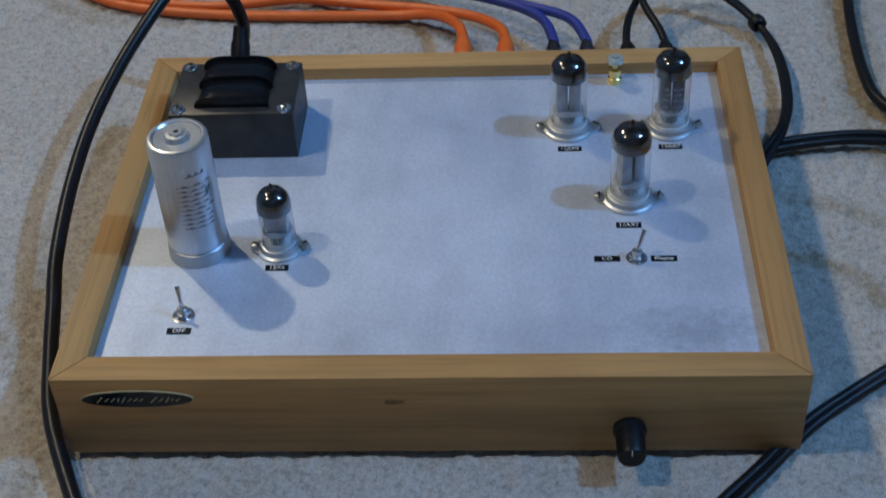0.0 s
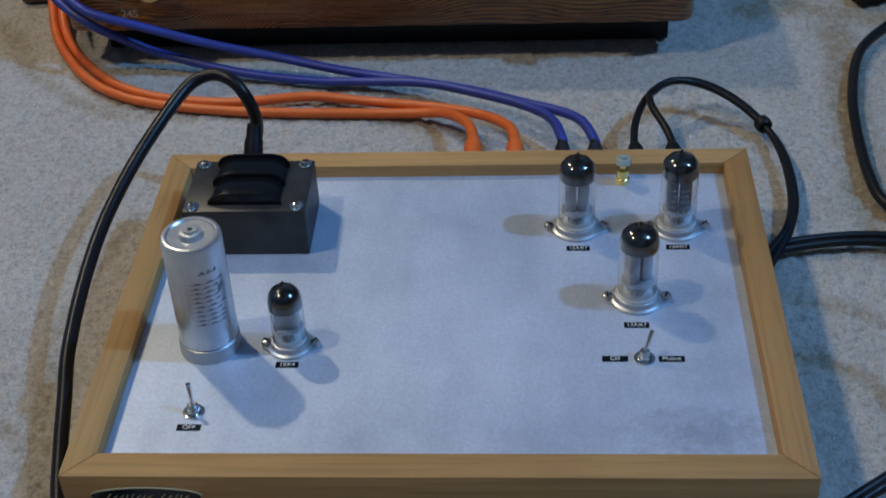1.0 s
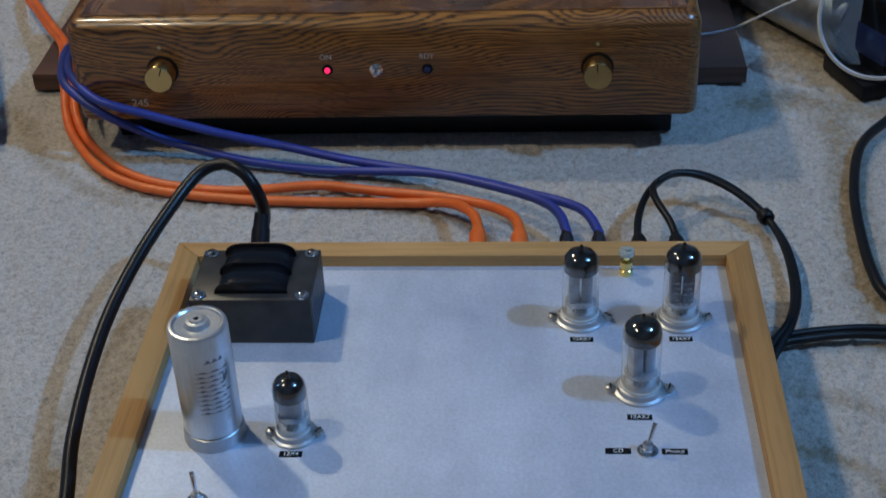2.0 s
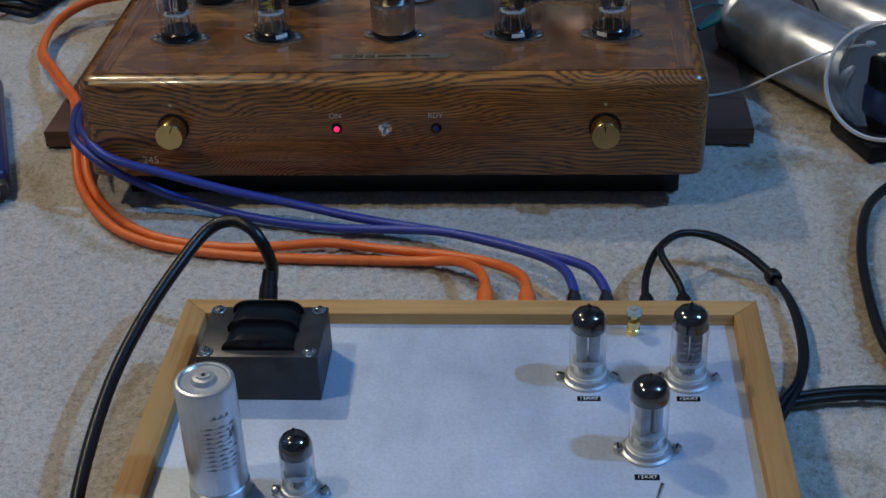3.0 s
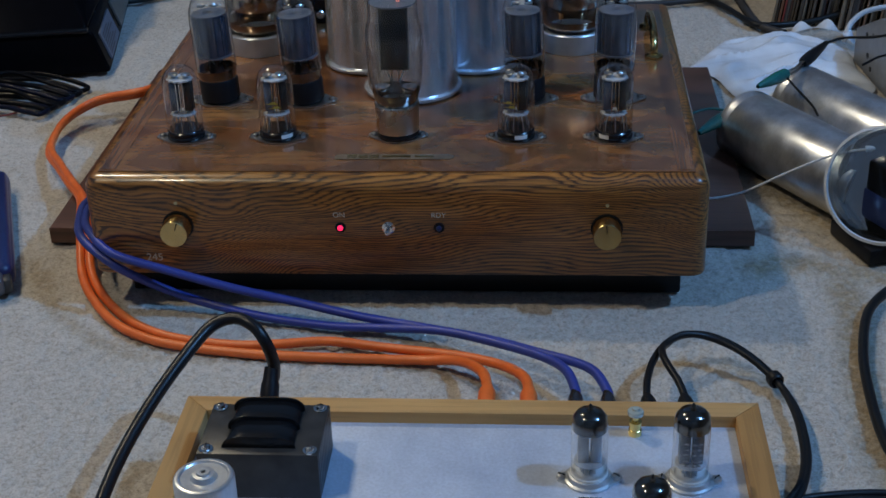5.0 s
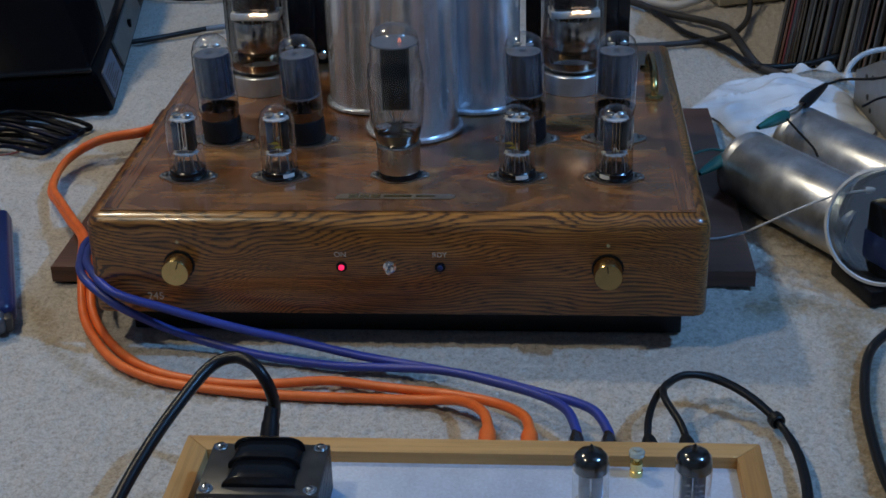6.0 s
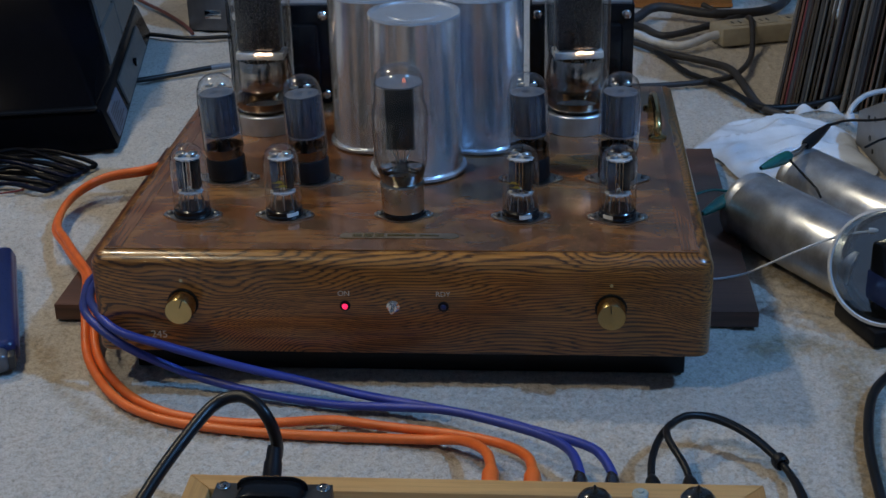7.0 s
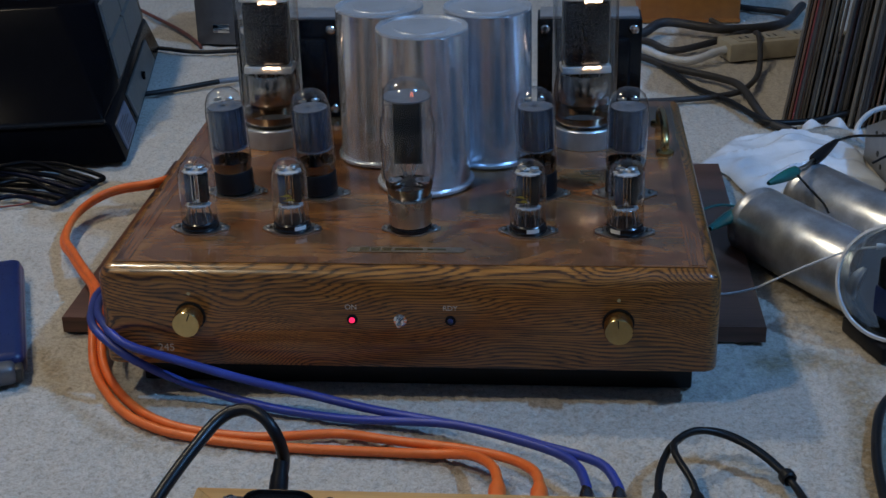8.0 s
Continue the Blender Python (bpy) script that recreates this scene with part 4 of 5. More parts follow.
for (x, y), a, lean in zip(ROW2[1:], (14, -20, 9), (-2.6, -2.2, 0.8)):
    copy_thing(ov, Matrix.Translation((x, y, AZ1)) @ pose(0, 0, 0, 0, lean, a))

# shouldered rectifier valve in the middle
sv = thing("vacuum_tube", (*ROW1[2], AZ1), "shouldered glass rectifier valve with satin steel base", "vacuum tube")
part("socket", lathe([(0.0185, 0.0012), (0.0188, 0.004), (0.018, 0.0065), (0, 0.0065)], 36), BLACK_GLOSS, sv, "black socket ring")
part("base", lathe([(0.0186, 0.0065), (0.0190, 0.008), (0.0190, 0.0285), (0.0196, 0.0293), (0.0190, 0.0308), (0, 0.0308)], 40), SATIN_STEEL, sv, "satin steel base shell")
sv.scale = (1, 1, 1.065)
S = [(0.0175, 0.0305), (0.0190, 0.034), (0.0210, 0.041), (0.0226, 0.050), (0.0238, 0.062), (0.0246, 0.078), (0.0246, 0.088), (0.0236, 0.095), (0.0216, 0.100), (0.0212, 0.106), (0.0212, 0.114), (0.0202, 0.121), (0.0165, 0.1262), (0.010, 0.1296), (0.004, 0.1308), (0, 0.131)]
senv = part("envelope", shell(S, 48), TUBE_GLASS, sv)
part("base_film", shell([(r - 0.0003, z) for r, z in S[:3]], 40), GETTER, senv, "dark mirror getter film")
part("mica", lathe([(0.0205, 0.1145), (0.0205, 0.1157), (0, 0.1157)], 36), MICA_DIM, sv)
part("anode", box(-0.0118, 0.0118, -0.008, 0.008, 0.060, 0.1143, 0.002), ANODE_BLACK, sv, "black carbonised anode")
part("anode_foot", box(-0.0125, 0.0125, -0.0045, 0.0045, 0.0585, 0.071, 0.001), ANODE, sv)
part("heater", hose([(0.004, -0.003, 0.1158), (0.0045, -0.003, 0.1188), (0.0055, -0.003, 0.1188), (0.006, -0.003, 0.1158)], 0.0006, 6), HEATER, sv)
part("stem", lathe([(0.0085, 0.032), (0.006, 0.042), (0.005, 0.049), (0, 0.049)], 20), CLEAR_FILM, sv)
for s in (-1, 1):
    for x in (0.003, 0.009):
        part("lead", hose([(s * 0.003, 0, 0.047), (s * x, 0, 0.060)], 0.0006, 6, straight=True), STEEL, sv)
    part("getter_cup", lathe([(0.0055, 0.042), (0.0068, 0.044), (0.0068, 0.0455), (0, 0.0465)], 18, m=Matrix.Translation((s * 0.012, -0.004, 0))), CHROME, sv)


def power_valve(place, label):
    """A large transmitting valve: metal collar, tall glass, plate anode between lit filament ends."""
    v = thing("vacuum_tube", place, label, "vacuum tube", "large output valves")
    part("collar", lathe([(0.0325, 0), (0.0325, 0.018), (0.0315, 0.0192), (0.0300, 0.0192), (0.0300, 0.012), (0, 0.012)], 48), ZINC, v, "satin aluminium socket collar")
    P = [(0.0265, 0.0185), (0.0285, 0.022), (0.0318, 0.031), (0.0328, 0.040), (0.0328, 0.160), (0.031, 0.171), (0.024, 0.179), (0.012, 0.183), (0, 0.184)]
    env = part("envelope", shell(P, 48), TUBE_GLASS, v)
    part("base_film", shell([(r - 0.0004, z) for r, z in P[:3]], 40), GETTER_BROWN, env, "brown getter film")
    part("silver_film", shell([(0.0225, 0.038), (0.0262, 0.044), (0.0268, 0.056), (0.0258, 0.068), (0.0245, 0.0705)], 40), GETTER_SILVER, env, "silvery getter film")
    part("anode", box(-0.0225, 0.0225, -0.013, 0.013, 0.079, 0.1400, 0.004), ANODE_SHEEN, v, "dark grey plate anode")
    for x in (-0.0235, 0.0235):
        part("support_rod", hose([(x, -0.002, 0.04), (x, -0.002, 0.160)], 0.0008, 6, straight=True), STEEL, v)
    for z in (0.0715, 0.1415):
        part("insulator", prism([(0.0245 + 0.0014 * math.sin(k * 2.1), -0.0135) if k == 0 else p for k, p in enumerate([(0.0245, -0.0125), (0.018, -0.015), (-0.018, -0.014), (-0.0245, -0.012), (-0.0245, 0.012), (0.0245, 0.012)])], z, z + 0.0065, 0.0006), CERAMIC, v, "white ceramic insulator")
    for z in (0.0772, 0.1405):
        part("filament", hose([(-0.004, -0.0153, z), (0.001, -0.0156, z + 0.0012), (0.007, -0.0156, z + 0.0004), (0.0135, -0.0153, z + 0.0008)], 0.0013, 8), FILAMENT, v, "filament glowing orange")
    part("press", box(-0.012, 0.012, -0.004, 0.004, 0.02, 0.052, 0.003), CLEAR_FILM, v)
    for x in (-0.009, -0.003, 0.003, 0.009):
        part("lead", hose([(x, 0, 0.047), (x * 1.4, 0.0, 0.06), (x * 2, 0, 0.073)], 0.0008, 6, 4), STEEL, v)
    return v


pv = power_valve((-0.2425, 0.856, AZ1), "large clear power valve on metal collar, filament lit")
pv.scale = (1, 1, 1.06)
copy_thing(pv, Matrix.Translation((0.0792, 0.857, AZ1)) @ pose(0, 0, 0, 0, 0, 8))

# three aluminium cans
RCAN, HCAN = 0.0435, 0.1530


def tall_can(place, label):
    c = thing("capacitor_can", place, label, "metal can", "tall aluminium cans")
    body = part("can", lathe([(RCAN - 0.0005, 0.004), (RCAN - 0.0005, HCAN - 0.003), (RCAN, HCAN - 0.002), (RCAN - 0.0008, HCAN), (RCAN - 0.0035, HCAN), (RCAN - 0.005, HCAN - 0.0015), (RCAN * 0.62, HCAN - 0.0014), (RCAN * 0.60, HCAN - 0.0006), (0, HCAN - 0.0004)], 72), CAN_METAL, c, "polished drawn aluminium can")
    part("rolled_rim", lathe([(RCAN + 0.0005, 0), (RCAN + 0.003, 0.0012), (RCAN + 0.003, 0.0038), (RCAN + 0.0005, 0.0052), (RCAN - 0.001, 0.0055)], 72), CAN_METAL, body)
    return c


tc = tall_can((-0.0735, 0.740, AZ1), "polished aluminium can on glossy wooden top")
copy_thing(tc, Matrix.Translation((-0.1224, 0.818, AZ1)) @ pose(0, 0, 0, 0, 0, 70))
copy_thing(tc, Matrix.Translation((-0.0168, 0.816, AZ1)) @ pose(0, 0, 0, 0, 0, 150))


def output_transformer(x0, x1):
    """A black transformer: upright core plates with bolts and end bells."""
    t = thing("output_transformer", ((x0 + x1) / 2, 0.955, AZ1), "black boxed output transformer with corner bolts", "transformer", "output transformers")
    w = (x1 - x0) / 2
    part("core", box(-w, w, -0.022, 0.022, 0.0, 0.108, 0.0015), BLACK_GLOSS, t)
    part("end_bell", box(-w * 0.78, w * 0.78, -0.034, -0.0225, 0.02, 0.09, 0.006), BLACK_GLOSS, t)
    part("top_plate", box(-w * 0.95, w * 0.95, -0.02, 0.02, 0.108, 0.1115, 0.0008), GREY_BOX, t, "grey top strip")
    for sx in (-1, 1):
        for z in (0.010, 0.0975):
            part("bolt", lathe([(0.0052, 0), (0.0052, 0.0015), (0.004, 0.0028), (0, 0.003)], 18, m=Matrix.Translation((sx * (w - 0.0085), -0.022, z)) @ pose(0, 0, 0, 90, 0, 0)), CHROME, t)
    return t


output_transformer(0.030, 0.140)
output_transformer(-0.292, -0.182)
single("signal_lead", hose([(0.022, 0.93, AZ1 + 0.105), (0.012, 0.925, AZ1 + 0.09), (0.010, 0.92, AZ1 + 0.05), (0.02, 0.925, AZ1 + 0.02), (0.03, 0.94, AZ1 + 0.012)], 0.003), SOFT_BLACK, (0, 0, 0), "black lead beside the output transformer", "cable")

# ---- cables ----
orange_a = [(-0.37, 1.03, 0.035), (-0.407, 0.976, 0.030), (-0.464, 0.971, 0.020), (-0.492, 0.929, 0.012), (-0.486, 0.855, 0.010), (-0.453, 0.788, 0.020), (-0.424, 0.735, 0.026), (-0.399, 0.691, 0.030), (-0.386, 0.645, 0.028), (-0.379, 0.620, 0.020), (-0.367, 0.580, 0.008), (-0.348, 0.545, 0.0035), (-0.318, 0.504, 0.0035), (-0.285, 0.479, 0.0035), (-0.251, 0.466, 0.0035), (-0.207, 0.457, 0.0035), (-0.164, 0.452, 0.0035), (-0.108, 0.449, 0.0035), (-0.049, 0.445, 0.005), (-0.015, 0.430, 0.014), (0.004, 0.397, 0.026), (0.010, 0.368, 0.031)]
orange_b = [(-0.36, 1.03, 0.035), (-0.4035, 0.971, 0.036), (-0.461, 0.964, 0.026), (-0.4875, 0.923, 0.018), (-0.4815, 0.852, 0.016), (-0.450, 0.787, 0.025), (-0.420, 0.733, 0.030), (-0.394, 0.688, 0.032), (-0.378, 0.645, 0.028), (-0.370, 0.618, 0.020), (-0.359, 0.583, 0.008), (-0.340, 0.550, 0.0035), (-0.310, 0.512, 0.0035), (-0.279, 0.488, 0.0035), (-0.246, 0.475, 0.0035), (-0.200, 0.466, 0.0045), (-0.166, 0.466, 0.006), (-0.125, 0.471, 0.006), (-0.078, 0.462, 0.006), (-0.021, 0.442, 0.012), (0.016, 0.420, 0.018), (0.036, 0.391, 0.026), (0.041, 0.365, 0.031)]
blue_a = [(-0.352, 0.690, 0.045), (-0.364, 0.664, 0.050), (-0.374, 0.640, 0.052), (-0.368, 0.600, 0.056), (-0.350, 0.548, 0.062), (-0.319, 0.524, 0.050), (-0.290, 0.526, 0.031), (-0.249, 0.526, 0.013), (-0.187, 0.510, 0.006), (-0.128, 0.496, 0.006), (-0.085, 0.490, 0.008), (-0.032, 0.476, 0.014), (0.015, 0.451, 0.018), (0.051, 0.422, 0.024), (0.069, 0.393, 0.030), (0.0755, 0.360, 0.034)]
blue_b = [(-0.346, 0.690, 0.046), (-0.359, 0.656, 0.050), (-0.369, 0.634, 0.051), (-0.363, 0.600, 0.056), (-0.345, 0.555, 0.065), (-0.316, 0.523, 0.060), (-0.270, 0.518, 0.047), (-0.215, 0.518, 0.030), (-0.159, 0.515, 0.018), (-0.105, 0.501, 0.013), (-0.052, 0.486, 0.012), (0.006, 0.459, 0.017), (0.047, 0.430, 0.023), (0.077, 0.404, 0.030), (0.091, 0.384, 0.034), (0.099, 0.357, 0.035)]
y_a = [(0.128, 0.360, 0.032), (0.130, 0.381, 0.032), (0.136, 0.408, 0.030), (0.145, 0.431, 0.028), (0.161, 0.449, 0.028), (0.184, 0.452, 0.026), (0.209, 0.439, 0.020), (0.231, 0.415, 0.010), (0.239, 0.371, 0.010), (0.238, 0.321, 0.010), (0.230, 0.284, 0.010), (0.216, 0.261, 0.008), (0.207, 0.242, 0.006), (0.204, 0.20, 0.005)]
y_b = [(0.155, 0.360, 0.032), (0.152, 0.374, 0.034), (0.146, 0.392, 0.036), (0.143, 0.408, 0.036), (0.146, 0.428, 0.032), (0.163, 0.446, 0.031), (0.186, 0.448, 0.026), (0.210, 0.434, 0.020), (0.232, 0.410, 0.010), (0.241, 0.368, 0.010), (0.240, 0.317, 0.010), (0.231, 0.280, 0.010), (0.219, 0.256, 0.008), (0.210, 0.235, 0.006), (0.208, 0.20, 0.005)]
right_a = [(0.2050, 0.249, 0.006), (0.218, 0.266, 0.006), (0.237, 0.273, 0.006), (0.269, 0.278, 0.006), (0.295, 0.278, 0.006), (0.329, 0.273, 0.006), (0.5, 0.26, 0.006)]
right_b = [(0.2055, 0.244, 0.006), (0.219, 0.260, 0.006), (0.237, 0.266, 0.006), (0.268, 0.271, 0.006), (0.294, 0.270, 0.006), (0.327, 0.265, 0.006), (0.5, 0.25, 0.006)]
loop = [(0.46, 0.66, 0.006), (0.399, 0.616, 0.006), (0.354, 0.570, 0.006), (0.325, 0.528, 0.006), (0.308, 0.465, 0.006), (0.301, 0.407, 0.006), (0.299, 0.347, 0.006), (0.306, 0.312, 0.006), (0.34, 0.267, 0.006), (0.42, 0.2, 0.006)]
front_a = [(0.36, 0.12, 0.004), (0.283, 0.076, 0.004), (0.256, 0.058, 0.0035), (0.232, 0.041, 0.0025), (0.210, 0.024, 0.0019), (0.192, 0.006, 0.0019), (0.176, -0.012, 0.0025), (0.154, -0.035, 0.0035), (0.129, -0.063, 0.004)]
front_b = [(0.36, 0.11, 0.004), (0.282, 0.070, 0.004), (0.255, 0.052, 0.0035), (0.231, 0.035, 0.0025), (0.210, 0.018, 0.0019), (0.195, 0.002, 0.0019), (0.181, -0.014, 0.0025), (0.160, -0.037, 0.0035), (0.134, -0.066, 0.004)]
power = [(-0.150, 0.348, 0.040), (-0.148, 0.355, 0.048), (-0.147, 0.352, 0.062), (-0.151, 0.350, 0.080), (-0.161, 0.356, 0.090), (-0.176, 0.362, 0.092), (-0.192, 0.355, 0.088), (-0.207, 0.327, 0.078), (-0.222, 0.284, 0.066), (-0.2325, 0.235, 0.054), (-0.2355, 0.184, 0.044), (-0.2335, 0.130, 0.034), (-0.2285, 0.095, 0.026), (-0.2225, 0.056, 0.018), (-0.214, 0.018, 0.012), (-0.192, -0.031, 0.008), (-0.168, -0.075, 0.008), (-0.13, -0.14, 0.008)]


def cable(name, points, r, sheath, label, plug=None, group=""):
    """A cable with, where given, a plug on its end at the back of the preamplifier."""
    c = thing(name, points[-1], label, "cable", group)
    home = Matrix.Translation(-Vector(points[-1]))
    line = list(points)
    if plug:
        material, radius, at = plug
        end = Vector(points[at])
        jack = Vector((end.x + (0.002 if at == 0 else 0), D, 0.027))
        end = end.lerp(jack, 0.1 if material == ORANGE else 0.16)
        line = [tuple(end), *line] if at == 0 else [*line, tuple(end)]
        length = (jack - end).length
        bm = lathe([(r * 1.05, -0.006), (radius * 0.72, -0.003), (radius * 0.95, 0.002), (radius, length * 0.3), (radius, length), (0, length)], 24, m=home @ aim(end, jack))
        body = part("plug", bm, material, c)
        if material == METAL_PLUG:
            part("plug_ring", lathe([(radius, length * 0.42), (radius * 1.07, length * 0.46), (radius * 1.07, length * 0.60), (radius, length * 0.64)], 24, m=home @ aim(end, jack)), CHROME, body, "bright metal ring")
    bm = hose(line, r)
    bm.transform(home)
    part("sheath", bm, sheath, c)
    return c


METAL_PLUG = plain("dark_plug_metal", (0.16, 0.16, 0.18), 0.2, 0.95)
cable("speaker_cable", orange_a, 0.0041, ORANGE, "orange round cable plugged into preamplifier", (ORANGE, 0.0068, -1), "orange cables")
cable("speaker_cable", orange_b, 0.0041, ORANGE, "orange round cable plugged into preamplifier", (ORANGE, 0.0068, -1), "orange cables")
cable("audio_cable", blue_a, 0.0038, BLUE, "blue audio cable with dark metal plug", (METAL_PLUG, 0.0062, -1), "blue cables")
cable("audio_cable", blue_b, 0.0038, BLUE, "blue audio cable with dark metal plug", (METAL_PLUG, 0.0062, -1), "blue cables")
cable("signal_cable", y_a, 0.0029, SOFT_BLACK, "thin black twin cable lying on carpet", (SOFT_BLACK, 0.0062, 0), "black twin cables")
cable("signal_cable", y_b, 0.0029, SOFT_BLACK, "thin black twin cable lying on carpet", (SOFT_BLACK, 0.0062, 0), "black twin cables")
for pts in (right_a, right_b):
    cable("black_cable", pts, 0.0030, SOFT_BLACK, "black cable on the carpet beside the frame", None, "side cables")
cable("black_cable", loop, 0.0042, SOFT_BLACK, "black cable curving over tan carpet", None)
for pts in (front_a, front_b):
    cable("black_cable", pts, 0.0030, SOFT_BLACK, "black cable running under the frame's corner", None, "corner cables")
pc = cable("power_cable", power, 0.0047, CORD_BLACK, "thick glossy black mains cable arched over the transformer")
bm = lathe([(0.0050, 0), (0.0056, 0.003), (0.0058, 0.010), (0.0068, 0.013), (0.0074, 0.034), (0.0074, 0.046), (0, 0.046)], 24, m=Matrix.Translation(-Vector(power[-1])) @ aim((-0.1485, 0.353, 0.056), (-0.151, 0.330, 0.022)))
part("strain_relief", bm, BLACK_PLASTIC, pc)
tie = lathe([(0.0048, -0.005), (0.0062, -0.0035), (0.0066, 0), (0.0062, 0.0035), (0.0048, 0.005)], 20, m=aim((0.2305, 0.414, 0.0105), (0.2375, 0.39, 0.0105)))
single("cable_joint", tie, SOFT_BLACK, (0, 0, 0), "black moulded joint on the twin cable", "cable joint")


# ---- round about: black desk machine ----
machine = thing("desk_machine", (-0.489, 1.112, 0), "large black desk machine with sloping case and silver side panels", "office machine", turn=10.5)


def sloped(b, t, z0, z1, bevel):
    """A case whose four sides lean in: bottom and top rectangles."""
    bm = bmesh.new()
    lo = [bm.verts.new((x, y, z0)) for x, y in ((b[0], b[2]), (b[1], b[2]), (b[1], b[3]), (b[0], b[3]))]
    hi = [bm.verts.new((x, y, z1)) for x, y in ((t[0], t[2]), (t[1], t[2]), (t[1], t[3]), (t[0], t[3]))]
    bm.faces.new(lo[::-1])
    bm.faces.new(hi)
    for k in range(4):
        bm.faces.new((lo[k], lo[(k + 1) % 4], hi[(k + 1) % 4], hi[k]))
    bmesh.ops.bevel(bm, geom=bm.edges[:], offset=bevel, segments=3, affect="EDGES", profile=0.5)
    return bm


part("base", sloped((-0.46, 0, 0, 0.54), (-0.46, -0.018, 0.003, 0.53), 0.004, 0.058, 0.005), MACHINE_BLACK, machine, "black plastic base tray")


def chamfered_case():
    """The upper case: leaning sides and a flat cut, wider towards the top, down its front corner."""
    bm = bmesh.new()
    lo = [bm.verts.new((x, y, 0.058)) for x, y in ((-0.455, 0.010), (-0.022, 0.010), (-0.019, 0.150), (-0.019, 0.525), (-0.455, 0.525))]
    hi = [bm.verts.new((x, y, 0.180)) for x, y in ((-0.41, 0.126), (-0.083, 0.126), (-0.037, 0.140), (-0.037, 0.500), (-0.41, 0.500))]
    bm.faces.new(lo[::-1])
    bm.faces.new(hi)
    for k in range(5):
        bm.faces.new((lo[k], lo[(k + 1) % 5], hi[(k + 1) % 5], hi[k]))
    bmesh.ops.bevel(bm, geom=bm.edges[:], offset=0.005, segments=3, affect="EDGES", profile=0.5)
    return bm


part("case", chamfered_case(), MACHINE_BLACK, machine, "sloping black plastic case")
# added block above the view, there to widen the machine's shadow on the carpet
part("lid", sloped((-0.40, -0.038, 0.19, 0.495), (-0.39, -0.046, 0.20, 0.485), 0.180, 0.255, 0.004), MACHINE_BLACK, machine)


def side_panel(y0, y1, u0, u1, material, name, label=""):
    """A panel let into the leaning right-hand side."""
    bm = bmesh.new()
    def at(y, u, lift):
        return (-0.019 - 0.018 * u + 0.99 * lift, y, 0.058 + 0.122 * u + 0.15 * lift)
    lo = [bm.verts.new(at(y, u, 0.0005)) for y, u in ((y0, u0), (y1, u0), (y1, u1), (y0, u1))]
    hi = [bm.verts.new(at(y, u, 0.004)) for y, u in ((y0 + 0.002, u0 + 0.02), (y1 - 0.002, u0 + 0.02), (y1 - 0.002, u1 - 0.02), (y0 + 0.002, u1 - 0.02))]
    bm.faces.new(hi)
    for k in range(4):
        bm.faces.new((lo[k], lo[(k + 1) % 4], hi[(k + 1) % 4], hi[k]))
    return part(name, bm, material, machine, label, smooth=False)


for low, high in ((0.08, 0.50), (0.52, 0.93)):
    side_panel(0.158, 0.300, low, high, PANEL_GREY, "side_panel", "silver side panel")
    side_panel(0.310, 0.470, low, high, PANEL_GREY, "side_panel", "silver side panel")
slant = Matrix.Translation((0, 0, 0.004)) @ pose(0, 0, 0, 0, -18.4, 0) @ Matrix.Translation((0, 0, -0.004))
strip_bm = box(-0.001, 0.003, 0.16, 0.44, 0.012, 0.048, 0.001)
strip_bm.transform(slant)
part("side_strip", strip_bm, PANEL_GREY, machine, "silver lower strip")
label_bm = box(-0.001, 0.0022, 0.03, 0.13, 0.012, 0.048)
label_bm.transform(slant)
part("side_label", label_bm, plain("pale_label", (0.10, 0.12, 0.16), 0.5), machine)
for k in range(7):
    z = 0.016 + 0.0042 * k
    row_bm = box(0.0022, 0.0025, 0.04, 0.085 + 0.03 * ((k * 5) % 3) / 2, z, z + 0.0016)
    row_bm.transform(slant)
    part("printed_line", row_bm, SOFT_BLACK, machine, smooth=False)
part("ridge", box(-0.45, -0.022, -0.001, 0.012, 0.0565, 0.0615, 0.002), BLACK_GLOSS, machine)
for k in range(16):
    part("vent_slot", box(-0.30 + k * 0.008, -0.296 + k * 0.008, -0.0035, -0.0028, 0.052, 0.056), GREY_IRON, machine, smooth=False)
for k in range(12):
    part("vent_slot", box(-0.40 + k * 0.010, -0.394 + k * 0.010, 0.1015, 0.1040, 0.156, 0.159), GREY_IRON, machine, smooth=False)
part("knob", lathe([(0.006, 0), (0.006, 0.005), (0, 0.0055)], 18, m=Matrix.Translation((-0.006, 0.30, 0.03)) @ pose(0, 0, 0, 0, 90, 0)), MACHINE_BLACK, machine)

# tangle of black leads in front of it
random.seed(21)
for k in range(6):
    y = 0.978 + 0.0145 * k
    pts = [(-0.72, y + 0.02, 0.006 + 0.003 * k), (-0.635, y + random.uniform(-0.022, 0.022), 0.009 + 0.004 * k), (-0.59, y + random.uniform(-0.020, 0.020), 0.009 + 0.004 * k), (-0.552, y - 0.004, 0.007 + 0.002 * k), (-0.535 + 0.004 * k, y - 0.008, 0.006), (-0.532 + 0.005 * k, y + 0.012, 0.005), (-0.57, y + 0.026, 0.006 + 0.002 * k), (-0.65, y + 0.034, 0.008)]
    cable("black_lead", pts, 0.0030, LEAD_BLACK if k % 3 else LEAD_NAVY, "bundled thin black lead on the carpet", None, "bundled leads")
band = lathe([(0.020, -0.006), (0.023, -0.005), (0.023, 0.005), (0.020, 0.006)], 20, m=aim((-0.634, 1.012, 0.022), (-0.590, 1.007, 0.022)))
single("cable_tie", band, SOFT_BLACK, (0, 0, 0), "black strap round the bundled leads", "cable tie")
